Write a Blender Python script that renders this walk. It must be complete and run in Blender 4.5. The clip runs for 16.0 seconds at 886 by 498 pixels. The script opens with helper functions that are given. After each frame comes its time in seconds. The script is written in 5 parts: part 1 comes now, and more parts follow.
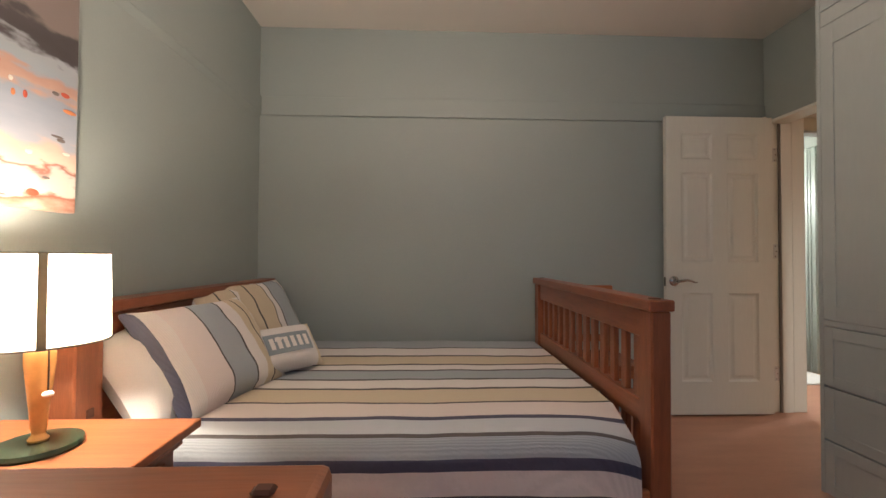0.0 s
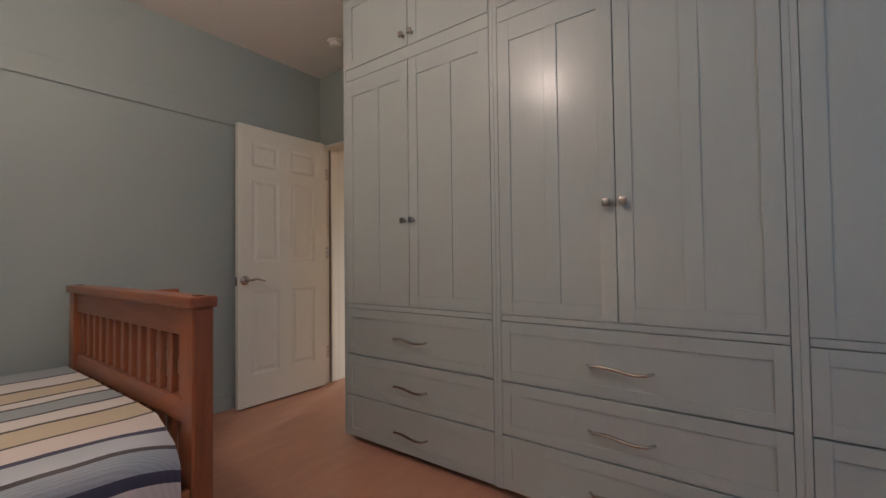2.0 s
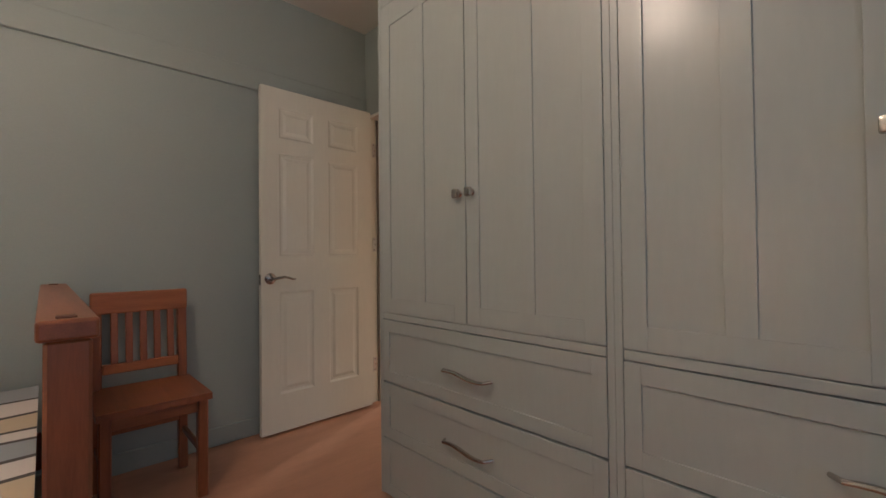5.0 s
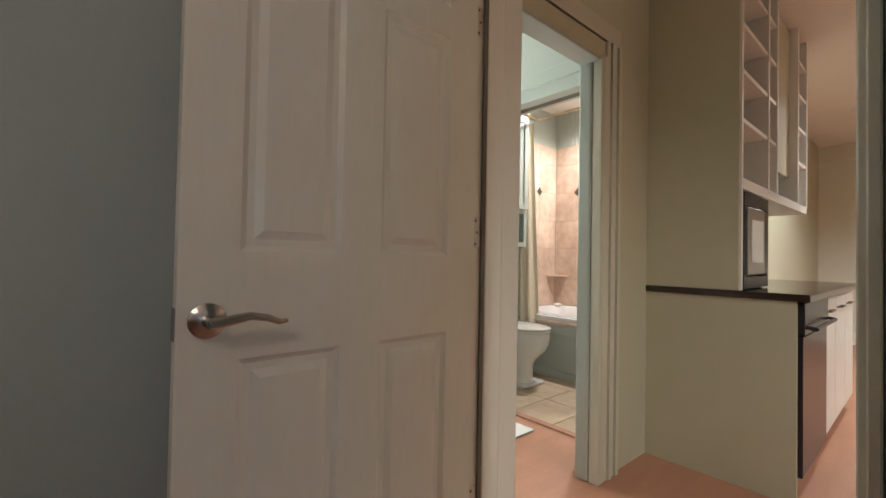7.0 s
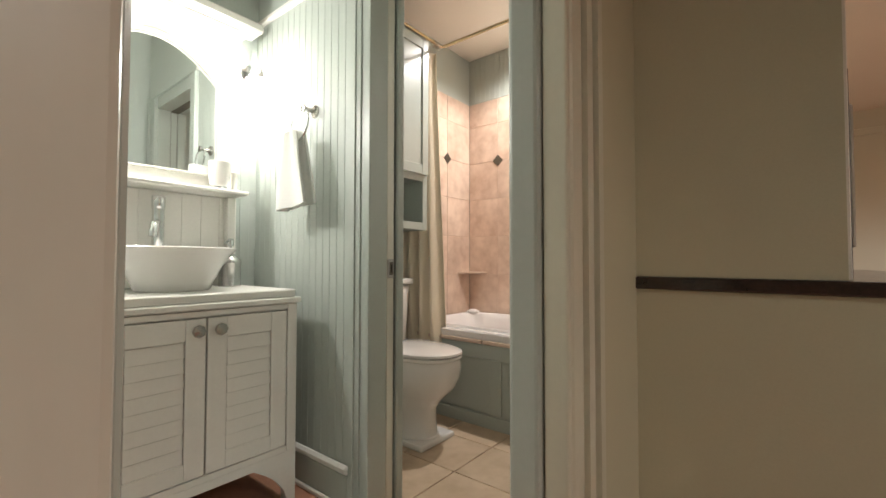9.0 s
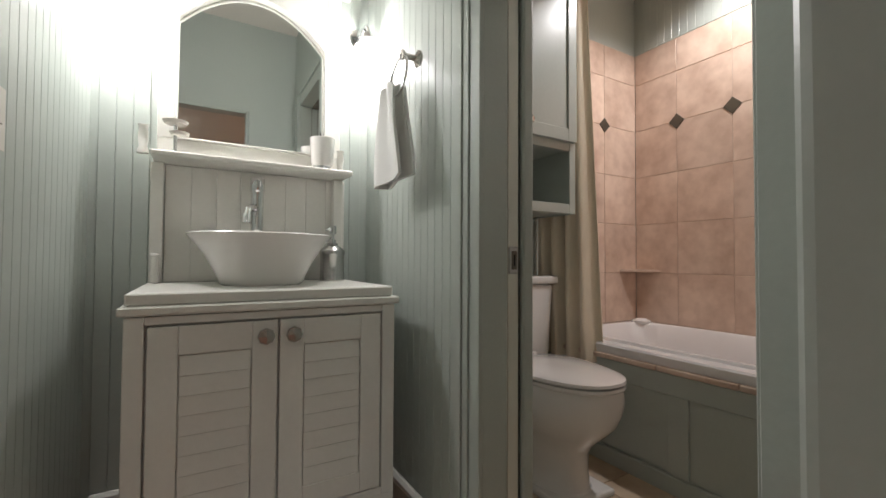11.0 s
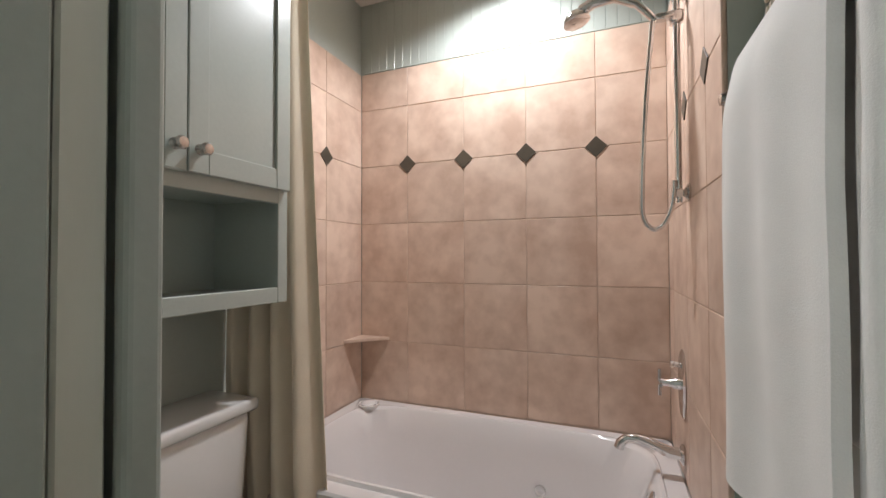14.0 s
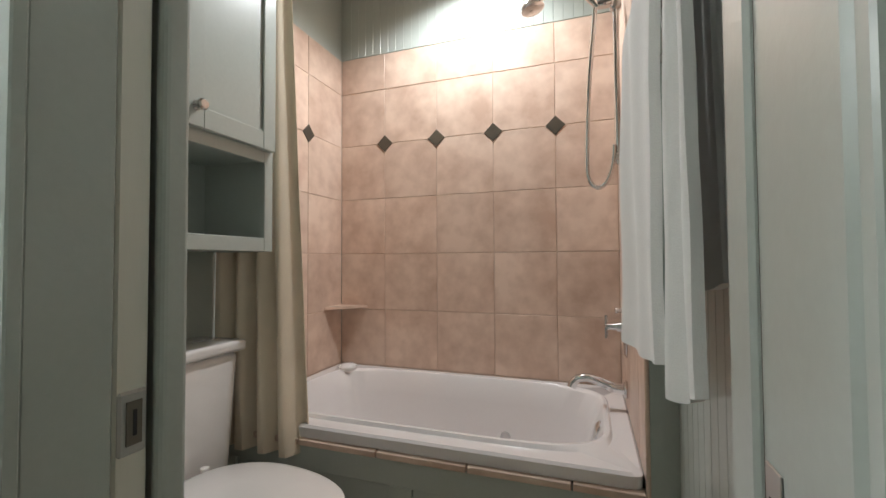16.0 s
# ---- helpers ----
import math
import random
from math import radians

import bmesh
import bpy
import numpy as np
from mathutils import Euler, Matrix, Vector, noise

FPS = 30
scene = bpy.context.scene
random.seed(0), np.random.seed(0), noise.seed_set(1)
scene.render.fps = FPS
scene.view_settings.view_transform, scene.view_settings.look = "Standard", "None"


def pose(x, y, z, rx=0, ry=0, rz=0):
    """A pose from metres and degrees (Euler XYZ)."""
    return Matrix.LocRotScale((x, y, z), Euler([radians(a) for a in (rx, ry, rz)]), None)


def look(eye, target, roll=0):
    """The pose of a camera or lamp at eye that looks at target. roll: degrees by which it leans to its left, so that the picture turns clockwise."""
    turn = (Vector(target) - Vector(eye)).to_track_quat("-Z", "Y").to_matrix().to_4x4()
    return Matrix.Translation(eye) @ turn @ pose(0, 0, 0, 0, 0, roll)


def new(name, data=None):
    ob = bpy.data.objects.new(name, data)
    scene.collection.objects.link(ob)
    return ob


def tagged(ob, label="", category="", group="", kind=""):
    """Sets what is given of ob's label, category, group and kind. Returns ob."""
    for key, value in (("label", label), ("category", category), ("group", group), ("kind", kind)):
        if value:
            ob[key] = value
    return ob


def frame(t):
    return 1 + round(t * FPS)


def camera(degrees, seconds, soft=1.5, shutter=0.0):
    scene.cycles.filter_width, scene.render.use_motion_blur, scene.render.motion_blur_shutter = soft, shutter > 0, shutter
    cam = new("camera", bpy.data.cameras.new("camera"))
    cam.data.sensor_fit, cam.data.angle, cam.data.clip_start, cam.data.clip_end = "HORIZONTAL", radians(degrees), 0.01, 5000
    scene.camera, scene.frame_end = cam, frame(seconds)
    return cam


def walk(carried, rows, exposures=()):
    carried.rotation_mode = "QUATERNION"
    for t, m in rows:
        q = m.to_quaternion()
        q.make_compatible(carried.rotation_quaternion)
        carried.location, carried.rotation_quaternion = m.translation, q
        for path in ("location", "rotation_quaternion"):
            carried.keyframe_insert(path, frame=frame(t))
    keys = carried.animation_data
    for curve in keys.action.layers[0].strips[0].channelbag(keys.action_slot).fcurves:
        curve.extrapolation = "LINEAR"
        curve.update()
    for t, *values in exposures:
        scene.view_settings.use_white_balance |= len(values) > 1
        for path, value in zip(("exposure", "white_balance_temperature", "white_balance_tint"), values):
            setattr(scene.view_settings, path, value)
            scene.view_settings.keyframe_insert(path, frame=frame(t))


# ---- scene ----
cam = camera(93.1, 16.0)
PATH = [
    (0, (0.150, 0.386, 1.067), (0.221, 2.384, 1.107), 0.3),
    (0.5, (0.143, 0.415, 1.060), (0.753, 2.319, 1.113), -0.1),
    (1, (0.137, 0.404, 1.031), (1.234, 2.075, 1.092), -0.1),
    (1.5, (0.201, 0.340, 1.051), (1.584, 1.784, 1.101), -0.8),
    (2, (0.263, 0.259, 1.042), (1.866, 1.453, 1.096), -0.7),
    (2.5, (0.332, 0.189, 1.041), (2.102, 1.120, 1.085), -1.3),
    (3, (0.388, 0.158, 1.028), (2.244, 0.904, 1.069), -1.3),
    (3.5, (0.462, 0.177, 1.020), (2.345, 0.848, 1.061), -1.0),
    (4, (0.596, 0.235, 1.003), (2.462, 0.955, 1.042), -0.9),
    (4.5, (0.713, 0.399, 1.004), (2.298, 1.619, 1.057), -0.4),
    (5, (0.863, 0.719, 1.038), (2.242, 2.168, 1.070), -0.6),
    (5.2, (0.942, 0.858, 1.039), (2.278, 2.346, 1.068), -0.5),
    (7.3, (1.762, 2.452, 1.044), (3.066, 3.968, 1.083), 1.2),
    (7.5, (1.859, 2.532, 1.106), (3.304, 3.914, 1.133), -0.2),
    (8, (2.249, 2.735, 1.063), (3.872, 3.904, 1.102), 0.1),
    (8.5, (2.58, 2.883, 0.995), (4.196, 4.06, 1.046), -0.2),
    (9, (2.741, 3.007, 0.951), (4.303, 4.255, 1.01), 0.1),
    (9.5, (2.871, 3.101, 0.925), (4.19, 4.603, 0.987), 0.2),
    (9.7, (2.918, 3.133, 0.929), (4.106, 4.741, 0.984), 0.5),
    (11.8, (3.336, 3.457, 0.911), (4.339, 5.187, 0.961), 0.3),
    (12, (3.394, 3.507, 0.907), (4.524, 5.156, 0.955), 0.2),
    (12.5, (3.531, 3.633, 0.904), (4.966, 5.026, 0.951), 0.5),
    (13, (3.63, 3.714, 0.966), (5.31, 4.797, 1.023), 0.2),
    (13.5, (3.684, 3.764, 1.102), (5.494, 4.615, 1.157), -0.1),
    (14, (3.691, 3.791, 1.283), (5.55, 4.527, 1.321), -0.2),
    (14.5, (3.699, 3.786, 1.447), (5.576, 4.474, 1.466), -0.5),
    (15, (3.692, 3.783, 1.441), (5.583, 4.434, 1.46), -0.5),
    (15.5, (3.653, 3.762, 1.258), (5.553, 4.387, 1.299), -0.3),
    (16, (3.557, 3.691, 1.111), (5.444, 4.351, 1.168), -0.3),
]
EXPOSURES = [(0.0, 0.02, 6100, 10), (1.5, 0.04, 6100, 10), (2.5, 0.08, 5500, 10), (3.5, 0.08, 5600, 10), (4.5, 0.02, 6100, 8), (5.0, 0.06, 6150, 9), (7.4, -0.1, 5950, 6), (8.0, -0.25, 5950, 6),
             (8.5, -0.22, 6250, 8), (9.0, -0.35, 6350, 10), (9.5, -0.62, 6400, 11), (12.0, -1.28, 5850, 15), (12.5, -1.0, 5800, 15), (13.5, -0.86, 5800, 14), (14.5, -1.12, 5800, 9), (15.0, -1.16, 5800, 9), (16.0, -0.96, 5800, 8)]
walk(cam, [(t, look(eye, target, roll)) for t, eye, target, roll in PATH], EXPOSURES)

# ---- world, lights, exposure ----
world = bpy.data.worlds.new("evening_sky")
scene.world = world
world.use_nodes = True
wn = world.node_tree.nodes
sky = wn.new("ShaderNodeTexSky")
sky.sky_type, sky.sun_disc, sky.sun_elevation, sky.sun_rotation = "NISHITA", False, radians(4), radians(160)
wn["Background"].inputs["Strength"].default_value = 0.06
world.node_tree.links.new(sky.outputs["Color"], wn["Background"].inputs["Color"])


def lamp(name, kind, place, watts, colour, size=0.1, target=None, spot=120, size_y=None):
    data = bpy.data.lights.new(name, kind)
    data.energy, data.color = watts, colour
    if kind == "AREA":
        data.shape, data.size, data.size_y = "RECTANGLE", size, size_y or size
    else:
        data.shadow_soft_size = size
    if kind == "SPOT":
        data.spot_size, data.spot_blend = radians(spot), 0.6
    ob = new(name, data)
    ob.matrix_world = look(place, target) if target else pose(*place)
    return ob


WARM, CREAM, BLUE = (1.0, 0.77, 0.61), (1.0, 0.95, 0.88), (0.50, 0.70, 1.0)
CEIL = 2.65      # ceiling of all rooms
FH = 0.0         # floor of the hall and bath
lamp("window_daylight", "AREA", (0.55, -1.72, 1.5), 11, BLUE, 1.4, (0.55, 0, 1.4), size_y=1.2)
lamp("bedside_bulb", "POINT", (-0.745, 1.394, 1.020), 32, (1.0, 0.82, 0.64), 0.03)
lamp("bedroom_ceiling_bulb", "POINT", (0.3, 1.60, 2.47), 28, WARM, 0.14)
lamp("sconce_bulb_east", "POINT", (3.75, 4.93, 1.76), 30, CREAM, 0.04)
lamp("sconce_bulb_west", "POINT", (2.945, 4.93, 1.76), 30, CREAM, 0.04)
lamp("tub_downlight_bulb", "SPOT", (5.30, 4.22, 2.63), 136, CREAM, 0.04, (5.30, 4.22, 0), 150)
# added fill light for the hall, placed out of view to keep off the door
lamp("hall_fill_spot", "SPOT", (2.80, 0.5, 2.63), 150, CREAM, 0.05, (2.80, 0.5, 0), 150)
for lx, ly in ((6.5, 2.2), (6.2, 0.4)):
    lamp("living_downlight_bulb", "SPOT", (lx, ly, 2.63), 190, CREAM, 0.05, (lx, ly, 0), 150)


# ---- materials ----
def material(name, colour, rough=0.5, metal=0.0, vary=0.10, scale=3.0, grain=60.0, bump=0.05, stretch=(1, 1, 1), coat=0.0, trans=0.0, alt=None):
    m = bpy.data.materials.new(name)
    m.use_nodes = True
    nt = m.node_tree
    n, link = nt.nodes, nt.links.new
    p = n["Principled BSDF"]
    tc = n.new("ShaderNodeTexCoord")
    mp = n.new("ShaderNodeMapping")
    mp.inputs["Scale"].default_value = stretch
    link(tc.outputs["Object"], mp.inputs["Vector"])
    big, small = n.new("ShaderNodeTexNoise"), n.new("ShaderNodeTexNoise")
    big.inputs["Scale"].default_value, big.inputs["Detail"].default_value = scale, 4
    small.inputs["Scale"].default_value, small.inputs["Detail"].default_value = grain, 3
    for t in (big, small):
        link(mp.outputs["Vector"], t.inputs["Vector"])
    mix = n.new("ShaderNodeMath")
    mix.operation = "MULTIPLY_ADD"
    mix.inputs[1].default_value, mix.inputs[2].default_value = 0.35, 0.0
    link(small.outputs["Fac"], mix.inputs[0])
    add = n.new("ShaderNodeMath")
    add.operation = "MULTIPLY_ADD"
    add.inputs[1].default_value = 0.65
    link(big.outputs["Fac"], add.inputs[0])
    link(mix.outputs[0], add.inputs[2])
    ramp = n.new("ShaderNodeValToRGB")
    lo, hi = ramp.color_ramp.elements
    lo.position, hi.position = (0.36, 0.62) if alt else (0.3, 0.7)
    other = alt or tuple(c * (1 - vary) for c in colour)
    lo.color, hi.color = (*other, 1), (*(min(c * (1 + vary * 0.6), 0.95) for c in colour), 1)
    link(add.outputs[0], ramp.inputs["Fac"])
    link(ramp.outputs["Color"], p.inputs["Base Color"])
    p.inputs["Roughness"].default_value, p.inputs["Metallic"].default_value = rough, metal
    p.inputs["Coat Weight"].default_value, p.inputs["Coat Roughness"].default_value = coat, 0.15
    p.inputs["Transmission Weight"].default_value = trans
    if bump:
        b = n.new("ShaderNodeBump")
        b.inputs["Strength"].default_value, b.inputs["Distance"].default_value = bump, 0.004
        link(small.outputs["Fac"], b.inputs["Height"])
        link(b.outputs["Normal"], p.inputs["Normal"])
    return m


def striped(name, bands, rough=0.9):
    """Woven stripes over the u coordinate of the mesh: bands of (start from 0 to 1, colour)."""
    m = bpy.data.materials.new(name)
    m.use_nodes = True
    n, link = m.node_tree.nodes, m.node_tree.links.new
    p = n["Principled BSDF"]
    uv = n.new("ShaderNodeTexCoord")
    wob = n.new("ShaderNodeTexNoise")
    wob.inputs["Scale"].default_value = 5
    link(uv.outputs["Object"], wob.inputs["Vector"])
    sep = n.new("ShaderNodeSeparateXYZ")
    link(uv.outputs["UV"], sep.inputs[0])
    off = n.new("ShaderNodeMath")
    off.operation = "MULTIPLY_ADD"
    off.inputs[1].default_value = 0.005
    link(wob.outputs["Fac"], off.inputs[0])
    link(sep.outputs["X"], off.inputs[2])
    ramp = n.new("ShaderNodeValToRGB")
    cr = ramp.color_ramp
    cr.interpolation = "CONSTANT"
    for i, (at, col) in enumerate(bands):
        e = cr.elements[i] if i < 2 else cr.elements.new(at)
        e.position = at
        e.color = (*col, 1)
    link(off.outputs[0], ramp.inputs["Fac"])
    weave = n.new("ShaderNodeTexWave")
    weave.inputs["Scale"].default_value, weave.inputs["Distortion"].default_value = 55, 2.0
    weave.bands_direction = "Y"
    link(uv.outputs["Object"], weave.inputs["Vector"])
    dark = n.new("ShaderNodeMixRGB")
    dark.blend_type = "MULTIPLY"
    dark.inputs["Fac"].default_value = 0.08
    link(ramp.outputs["Color"], dark.inputs["Color1"])
    link(weave.outputs["Color"], dark.inputs["Color2"])
    link(dark.outputs["Color"], p.inputs["Base Color"])
    p.inputs["Roughness"].default_value = rough
    b = n.new("ShaderNodeBump")
    b.inputs["Strength"].default_value, b.inputs["Distance"].default_value = 0.25, 0.003
    link(weave.outputs["Fac"], b.inputs["Height"])
    link(b.outputs["Normal"], p.inputs["Normal"])
    return m


def tile_material(name, colour, dark):
    m = material(name, colour, 0.38, vary=0.1, scale=5.5, grain=16, bump=0.03, alt=dark)
    n, link = m.node_tree.nodes, m.node_tree.links.new
    info = n.new("ShaderNodeObjectInfo")
    hsv = n.new("ShaderNodeHueSaturation")
    mul = n.new("ShaderNodeMath")
    mul.operation = "MULTIPLY_ADD"
    mul.inputs[1].default_value, mul.inputs[2].default_value = 0.14, 0.93
    link(info.outputs["Random"], mul.inputs[0])
    link(mul.outputs[0], hsv.inputs["Value"])
    p = n["Principled BSDF"]
    src = p.inputs["Base Color"].links[0].from_socket
    link(src, hsv.inputs["Color"])
    link(hsv.outputs["Color"], p.inputs["Base Color"])
    # shift the mottling from tile to tile
    mp = [x for x in n if x.type == "MAPPING"][0]
    vec = n.new("ShaderNodeVectorMath")
    vec.operation = "SCALE"
    vec.inputs[0].default_value = (9, 5, 7)
    link(info.outputs["Random"], vec.inputs["Scale"])
    link(vec.outputs[0], mp.inputs["Location"])
    return m


WALL_BED = material("blue_green_wall_paint", (0.325, 0.365, 0.34), 0.55, vary=0.05, scale=1.2, grain=140, bump=0.10)
WALL_BATH = material("sage_gloss_paint", (0.44, 0.48, 0.44), 0.30, vary=0.06, scale=1.5, grain=90, bump=0.06, coat=0.15)
WALL_HALL = material("khaki_wall_paint", (0.55, 0.53, 0.39), 0.6, vary=0.05, scale=1.2, grain=140, bump=0.08)
WALL_LIVING = material("pale_cream_wall_paint", (0.68, 0.67, 0.56), 0.6, vary=0.05, scale=1.2, grain=140, bump=0.08)
CEILING = material("cream_ceiling_paint", (0.80, 0.75, 0.68), 0.8, vary=0.04, scale=1, grain=100, bump=0.1)
CLOSET = material("pale_grey_green_cabinet_paint", (0.43, 0.47, 0.45), 0.33, vary=0.05, scale=2, grain=80, bump=0.08, stretch=(1, 1, 0.15), coat=0.2)
DOOR = material("cream_white_door_paint", (0.72, 0.71, 0.62), 0.35, vary=0.05, scale=2, grain=80, bump=0.08, stretch=(1, 1, 0.15), coat=0.2)
CASING = material("khaki_cream_casing_paint", (0.60, 0.59, 0.48), 0.4, vary=0.05, scale=2, grain=80, bump=0.05)
WHITE = material("warm_white_furniture_paint", (0.79, 0.77, 0.715), 0.4, vary=0.05, scale=3, grain=80, bump=0.06)
# dark brown of screws and toe kick; in gaps and recesses it paints shade
EDGE = material("dark_fitting_and_recess_shade", (0.16, 0.14, 0.11), 0.8, vary=0.2)
FLOOR = material("orange_wood_floor", (0.48, 0.24, 0.15), 0.42, vary=0.14, scale=2.2, grain=25, bump=0.05, stretch=(1, 6, 1))
WOOD = material("reddish_pine", (0.265, 0.083, 0.034), 0.38, vary=0.30, scale=3, grain=22, bump=0.05, stretch=(14, 1.2, 14), coat=0.15)
WOOD_X = material("reddish_pine_crosswise", (0.34, 0.115, 0.045), 0.36, vary=0.28, scale=3, grain=22, bump=0.05, stretch=(1.2, 14, 14), coat=0.15)
WOOD_Z = material("reddish_pine_upright", (0.265, 0.083, 0.034), 0.38, vary=0.30, scale=3, grain=22, bump=0.05, stretch=(14, 14, 1.2), coat=0.15)
PEG = material("dark_wood_peg", (0.10, 0.035, 0.018), 0.5)
CHROME = material("polished_chrome", (0.75, 0.75, 0.75), 0.10, 1.0, vary=0.02, bump=0)
NICKEL = material("brushed_nickel", (0.50, 0.47, 0.44), 0.24, 1.0, vary=0.06, bump=0.02)
CERAMIC = material("white_glazed_ceramic", (0.82, 0.79, 0.76), 0.10, vary=0.02, scale=2, bump=0, coat=0.6)
ACRYLIC = material("white_tub_acrylic", (0.80, 0.77, 0.76), 0.14, vary=0.02, scale=2, bump=0, coat=0.5)
TOWEL = material("white_terry_towel", (0.82, 0.81, 0.78), 0.95, vary=0.05, scale=10, grain=520, bump=0.14)
CURTAIN = material("ivory_waffle_curtain", (0.84, 0.73, 0.57), 0.9, vary=0.06, scale=8, grain=320, bump=0.45)
LINEN = material("white_pillow_cotton", (0.80, 0.75, 0.70), 0.9, vary=0.05, scale=8, grain=240, bump=0.5)
MIRROR = material("mirror_silvering", (0.9, 0.92, 0.9), 0.02, 1.0, vary=0.0, bump=0)
GLASS = material("clear_glass", (0.95, 0.97, 0.97), 0.02, vary=0, bump=0, trans=1.0)
GROUT = material("beige_grout", (0.63, 0.49, 0.39), 0.9, vary=0.1)
TILE = tile_material("peach_ceramic_tile", (0.68, 0.53, 0.425), (0.53, 0.375, 0.285))
FLOOR_TILE = tile_material("sand_floor_tile", (0.60, 0.47, 0.34), (0.50, 0.37, 0.25))
DIAMOND = tile_material("dark_bronze_accent_tile", (0.085, 0.07, 0.05), (0.05, 0.042, 0.03))
DARK_STONE = material("dark_brown_counter_stone", (0.040, 0.026, 0.020), 0.18, vary=0.4, scale=30, grain=120, bump=0, coat=0.3)
BLACK = material("black_appliance_plastic", (0.02, 0.02, 0.025), 0.25, vary=0.1)
STEEL = material("stainless_steel", (0.55, 0.54, 0.52), 0.3, 1.0, vary=0.05)
SOAP_STEEL = material("brushed_bright_steel", (0.62, 0.61, 0.60), 0.22, 1.0, vary=0.08, scale=6, grain=90, bump=0.02, stretch=(1, 1, 12))
GREEN_BASE = material("dark_green_lamp_base", (0.03, 0.05, 0.03), 0.25, vary=0.3, coat=0.4)
AMBER = material("amber_alabaster_glass", (0.72, 0.36, 0.12), 0.25, vary=0.25, scale=14, grain=40, bump=0)
GOLD = material("antique_champagne_frame", (0.52, 0.45, 0.34), 0.5, 0.25, vary=0.3, scale=20)
BRASS = material("polished_brass", (0.72, 0.60, 0.38), 0.25, 1.0, vary=0.1)
PLASTIC = material("white_plastic", (0.72, 0.68, 0.62), 0.4, vary=0.03)
FRAME_BLACK = material("black_picture_frame", (0.025, 0.018, 0.015), 0.3, vary=0.3)
MAT_BOARD = material("ivory_mat_board", (0.72, 0.70, 0.62), 0.8)

SHADE = bpy.data.materials.new("cream_lamp_shade_fabric")
SHADE.use_nodes = True
sn, sl = SHADE.node_tree.nodes, SHADE.node_tree.links.new
tl, mx = sn.new("ShaderNodeBsdfTranslucent"), sn.new("ShaderNodeMixShader")
tl.inputs["Color"].default_value = (0.86, 0.78, 0.62, 1)
sn["Principled BSDF"].inputs["Base Color"].default_value = (0.8, 0.74, 0.62, 1)
sn["Principled BSDF"].inputs["Roughness"].default_value = 0.9
mx.inputs["Fac"].default_value = 0.6
sl(sn["Principled BSDF"].outputs[0], mx.inputs[1])
sl(tl.outputs[0], mx.inputs[2])
sl(mx.outputs[0], sn["Material Output"].inputs["Surface"])


def glowing(name, colour, strength):
    m = bpy.data.materials.new(name)
    m.use_nodes = True
    p = m.node_tree.nodes["Principled BSDF"]
    p.inputs["Base Color"].default_value = (0.8, 0.8, 0.8, 1)
    p.inputs["Emission Color"].default_value = (*colour, 1)
    p.inputs["Emission Strength"].default_value = strength
    return m


BULB = glowing("lit_frosted_glass", CREAM, 14)
BULB_WARM = glowing("lit_warm_diffuser", WARM, 6)

IVORY, PINKISH, BEIGE = (0.74, 0.70, 0.66), (0.72, 0.64, 0.60), (0.62, 0.52, 0.37)
GREYBLUE, PALEBLUE, NAVY, INK = (0.36, 0.39, 0.42), (0.52, 0.55, 0.58), (0.07, 0.07, 0.11), (0.10, 0.09, 0.085)

# quilt stripes by their distance from the far edge, over 1.9 m of cloth
QUILT_EDGES = [(0.0, GREYBLUE), (0.208, INK), (0.235, IVORY), (0.413, INK), (0.44, BEIGE), (0.60, INK), (0.62, IVORY), (0.705, INK), (0.727, GREYBLUE),
               (0.86, INK), (0.88, IVORY), (0.993, INK), (1.01, BEIGE), (1.16, INK), (1.175, PINKISH), (1.303, NAVY), (1.33, PALEBLUE), (1.432, INK),
               (1.445, GREYBLUE), (1.513, NAVY), (1.548, PINKISH), (1.62, INK), (1.627, PALEBLUE), (1.69, INK), (1.70, IVORY), (1.77, NAVY), (1.79, GREYBLUE)]
QUILT = striped("striped_woven_quilt", [(s / 1.9, c) for s, c in QUILT_EDGES])
SHAM = striped("striped_pillow_sham", [(0.0, NAVY), (0.055, IVORY), (0.16, PINKISH), (0.36, INK), (0.375, GREYBLUE), (0.60, INK), (0.615, IVORY), (0.72, BEIGE),
                                       (0.80, INK), (0.815, BEIGE), (0.93, IVORY)])
SHAM_FAR = striped("striped_beige_pillow_sham", [(0.0, IVORY), (0.06, BEIGE), (0.28, INK), (0.30, BEIGE), (0.50, INK), (0.515, IVORY), (0.60, INK), (0.615, GREYBLUE),
                                                 (0.86, INK), (0.88, IVORY)])
BOLSTER = striped("pinstriped_cushion_cotton", [(0.0, BEIGE), (0.05, IVORY), (0.12, GREYBLUE), (0.14, IVORY), (0.22, BEIGE), (0.25, IVORY), (0.9, BEIGE)])


# ---- builders ----
ORIGIN = {}
SH = Vector((0, 0, 0))      # where the room now being built lies


def finish(name, bm, mat, smooth=False, at=(0, 0, 0)):
    me = bpy.data.meshes.new(name)
    bmesh.ops.recalc_face_normals(bm, faces=bm.faces)
    bm.transform(Matrix.Translation(SH - Vector(at)))
    bm.to_mesh(me)
    bm.free()
    me.materials.append(mat)
    if smooth:
        me.shade_smooth()
        me.set_sharp_from_angle(angle=radians(40))
    return new(name, me)


def thing(name, label, category, at, group="", kind=""):
    """An Empty at the base of a thing; its parts are given in the room's coordinates."""
    ob = new(name)
    ob.empty_display_size = 0.05
    ob.location = Vector(at) + SH
    ORIGIN[ob] = Vector(at) + SH
    return tagged(ob, label, category, group, kind)


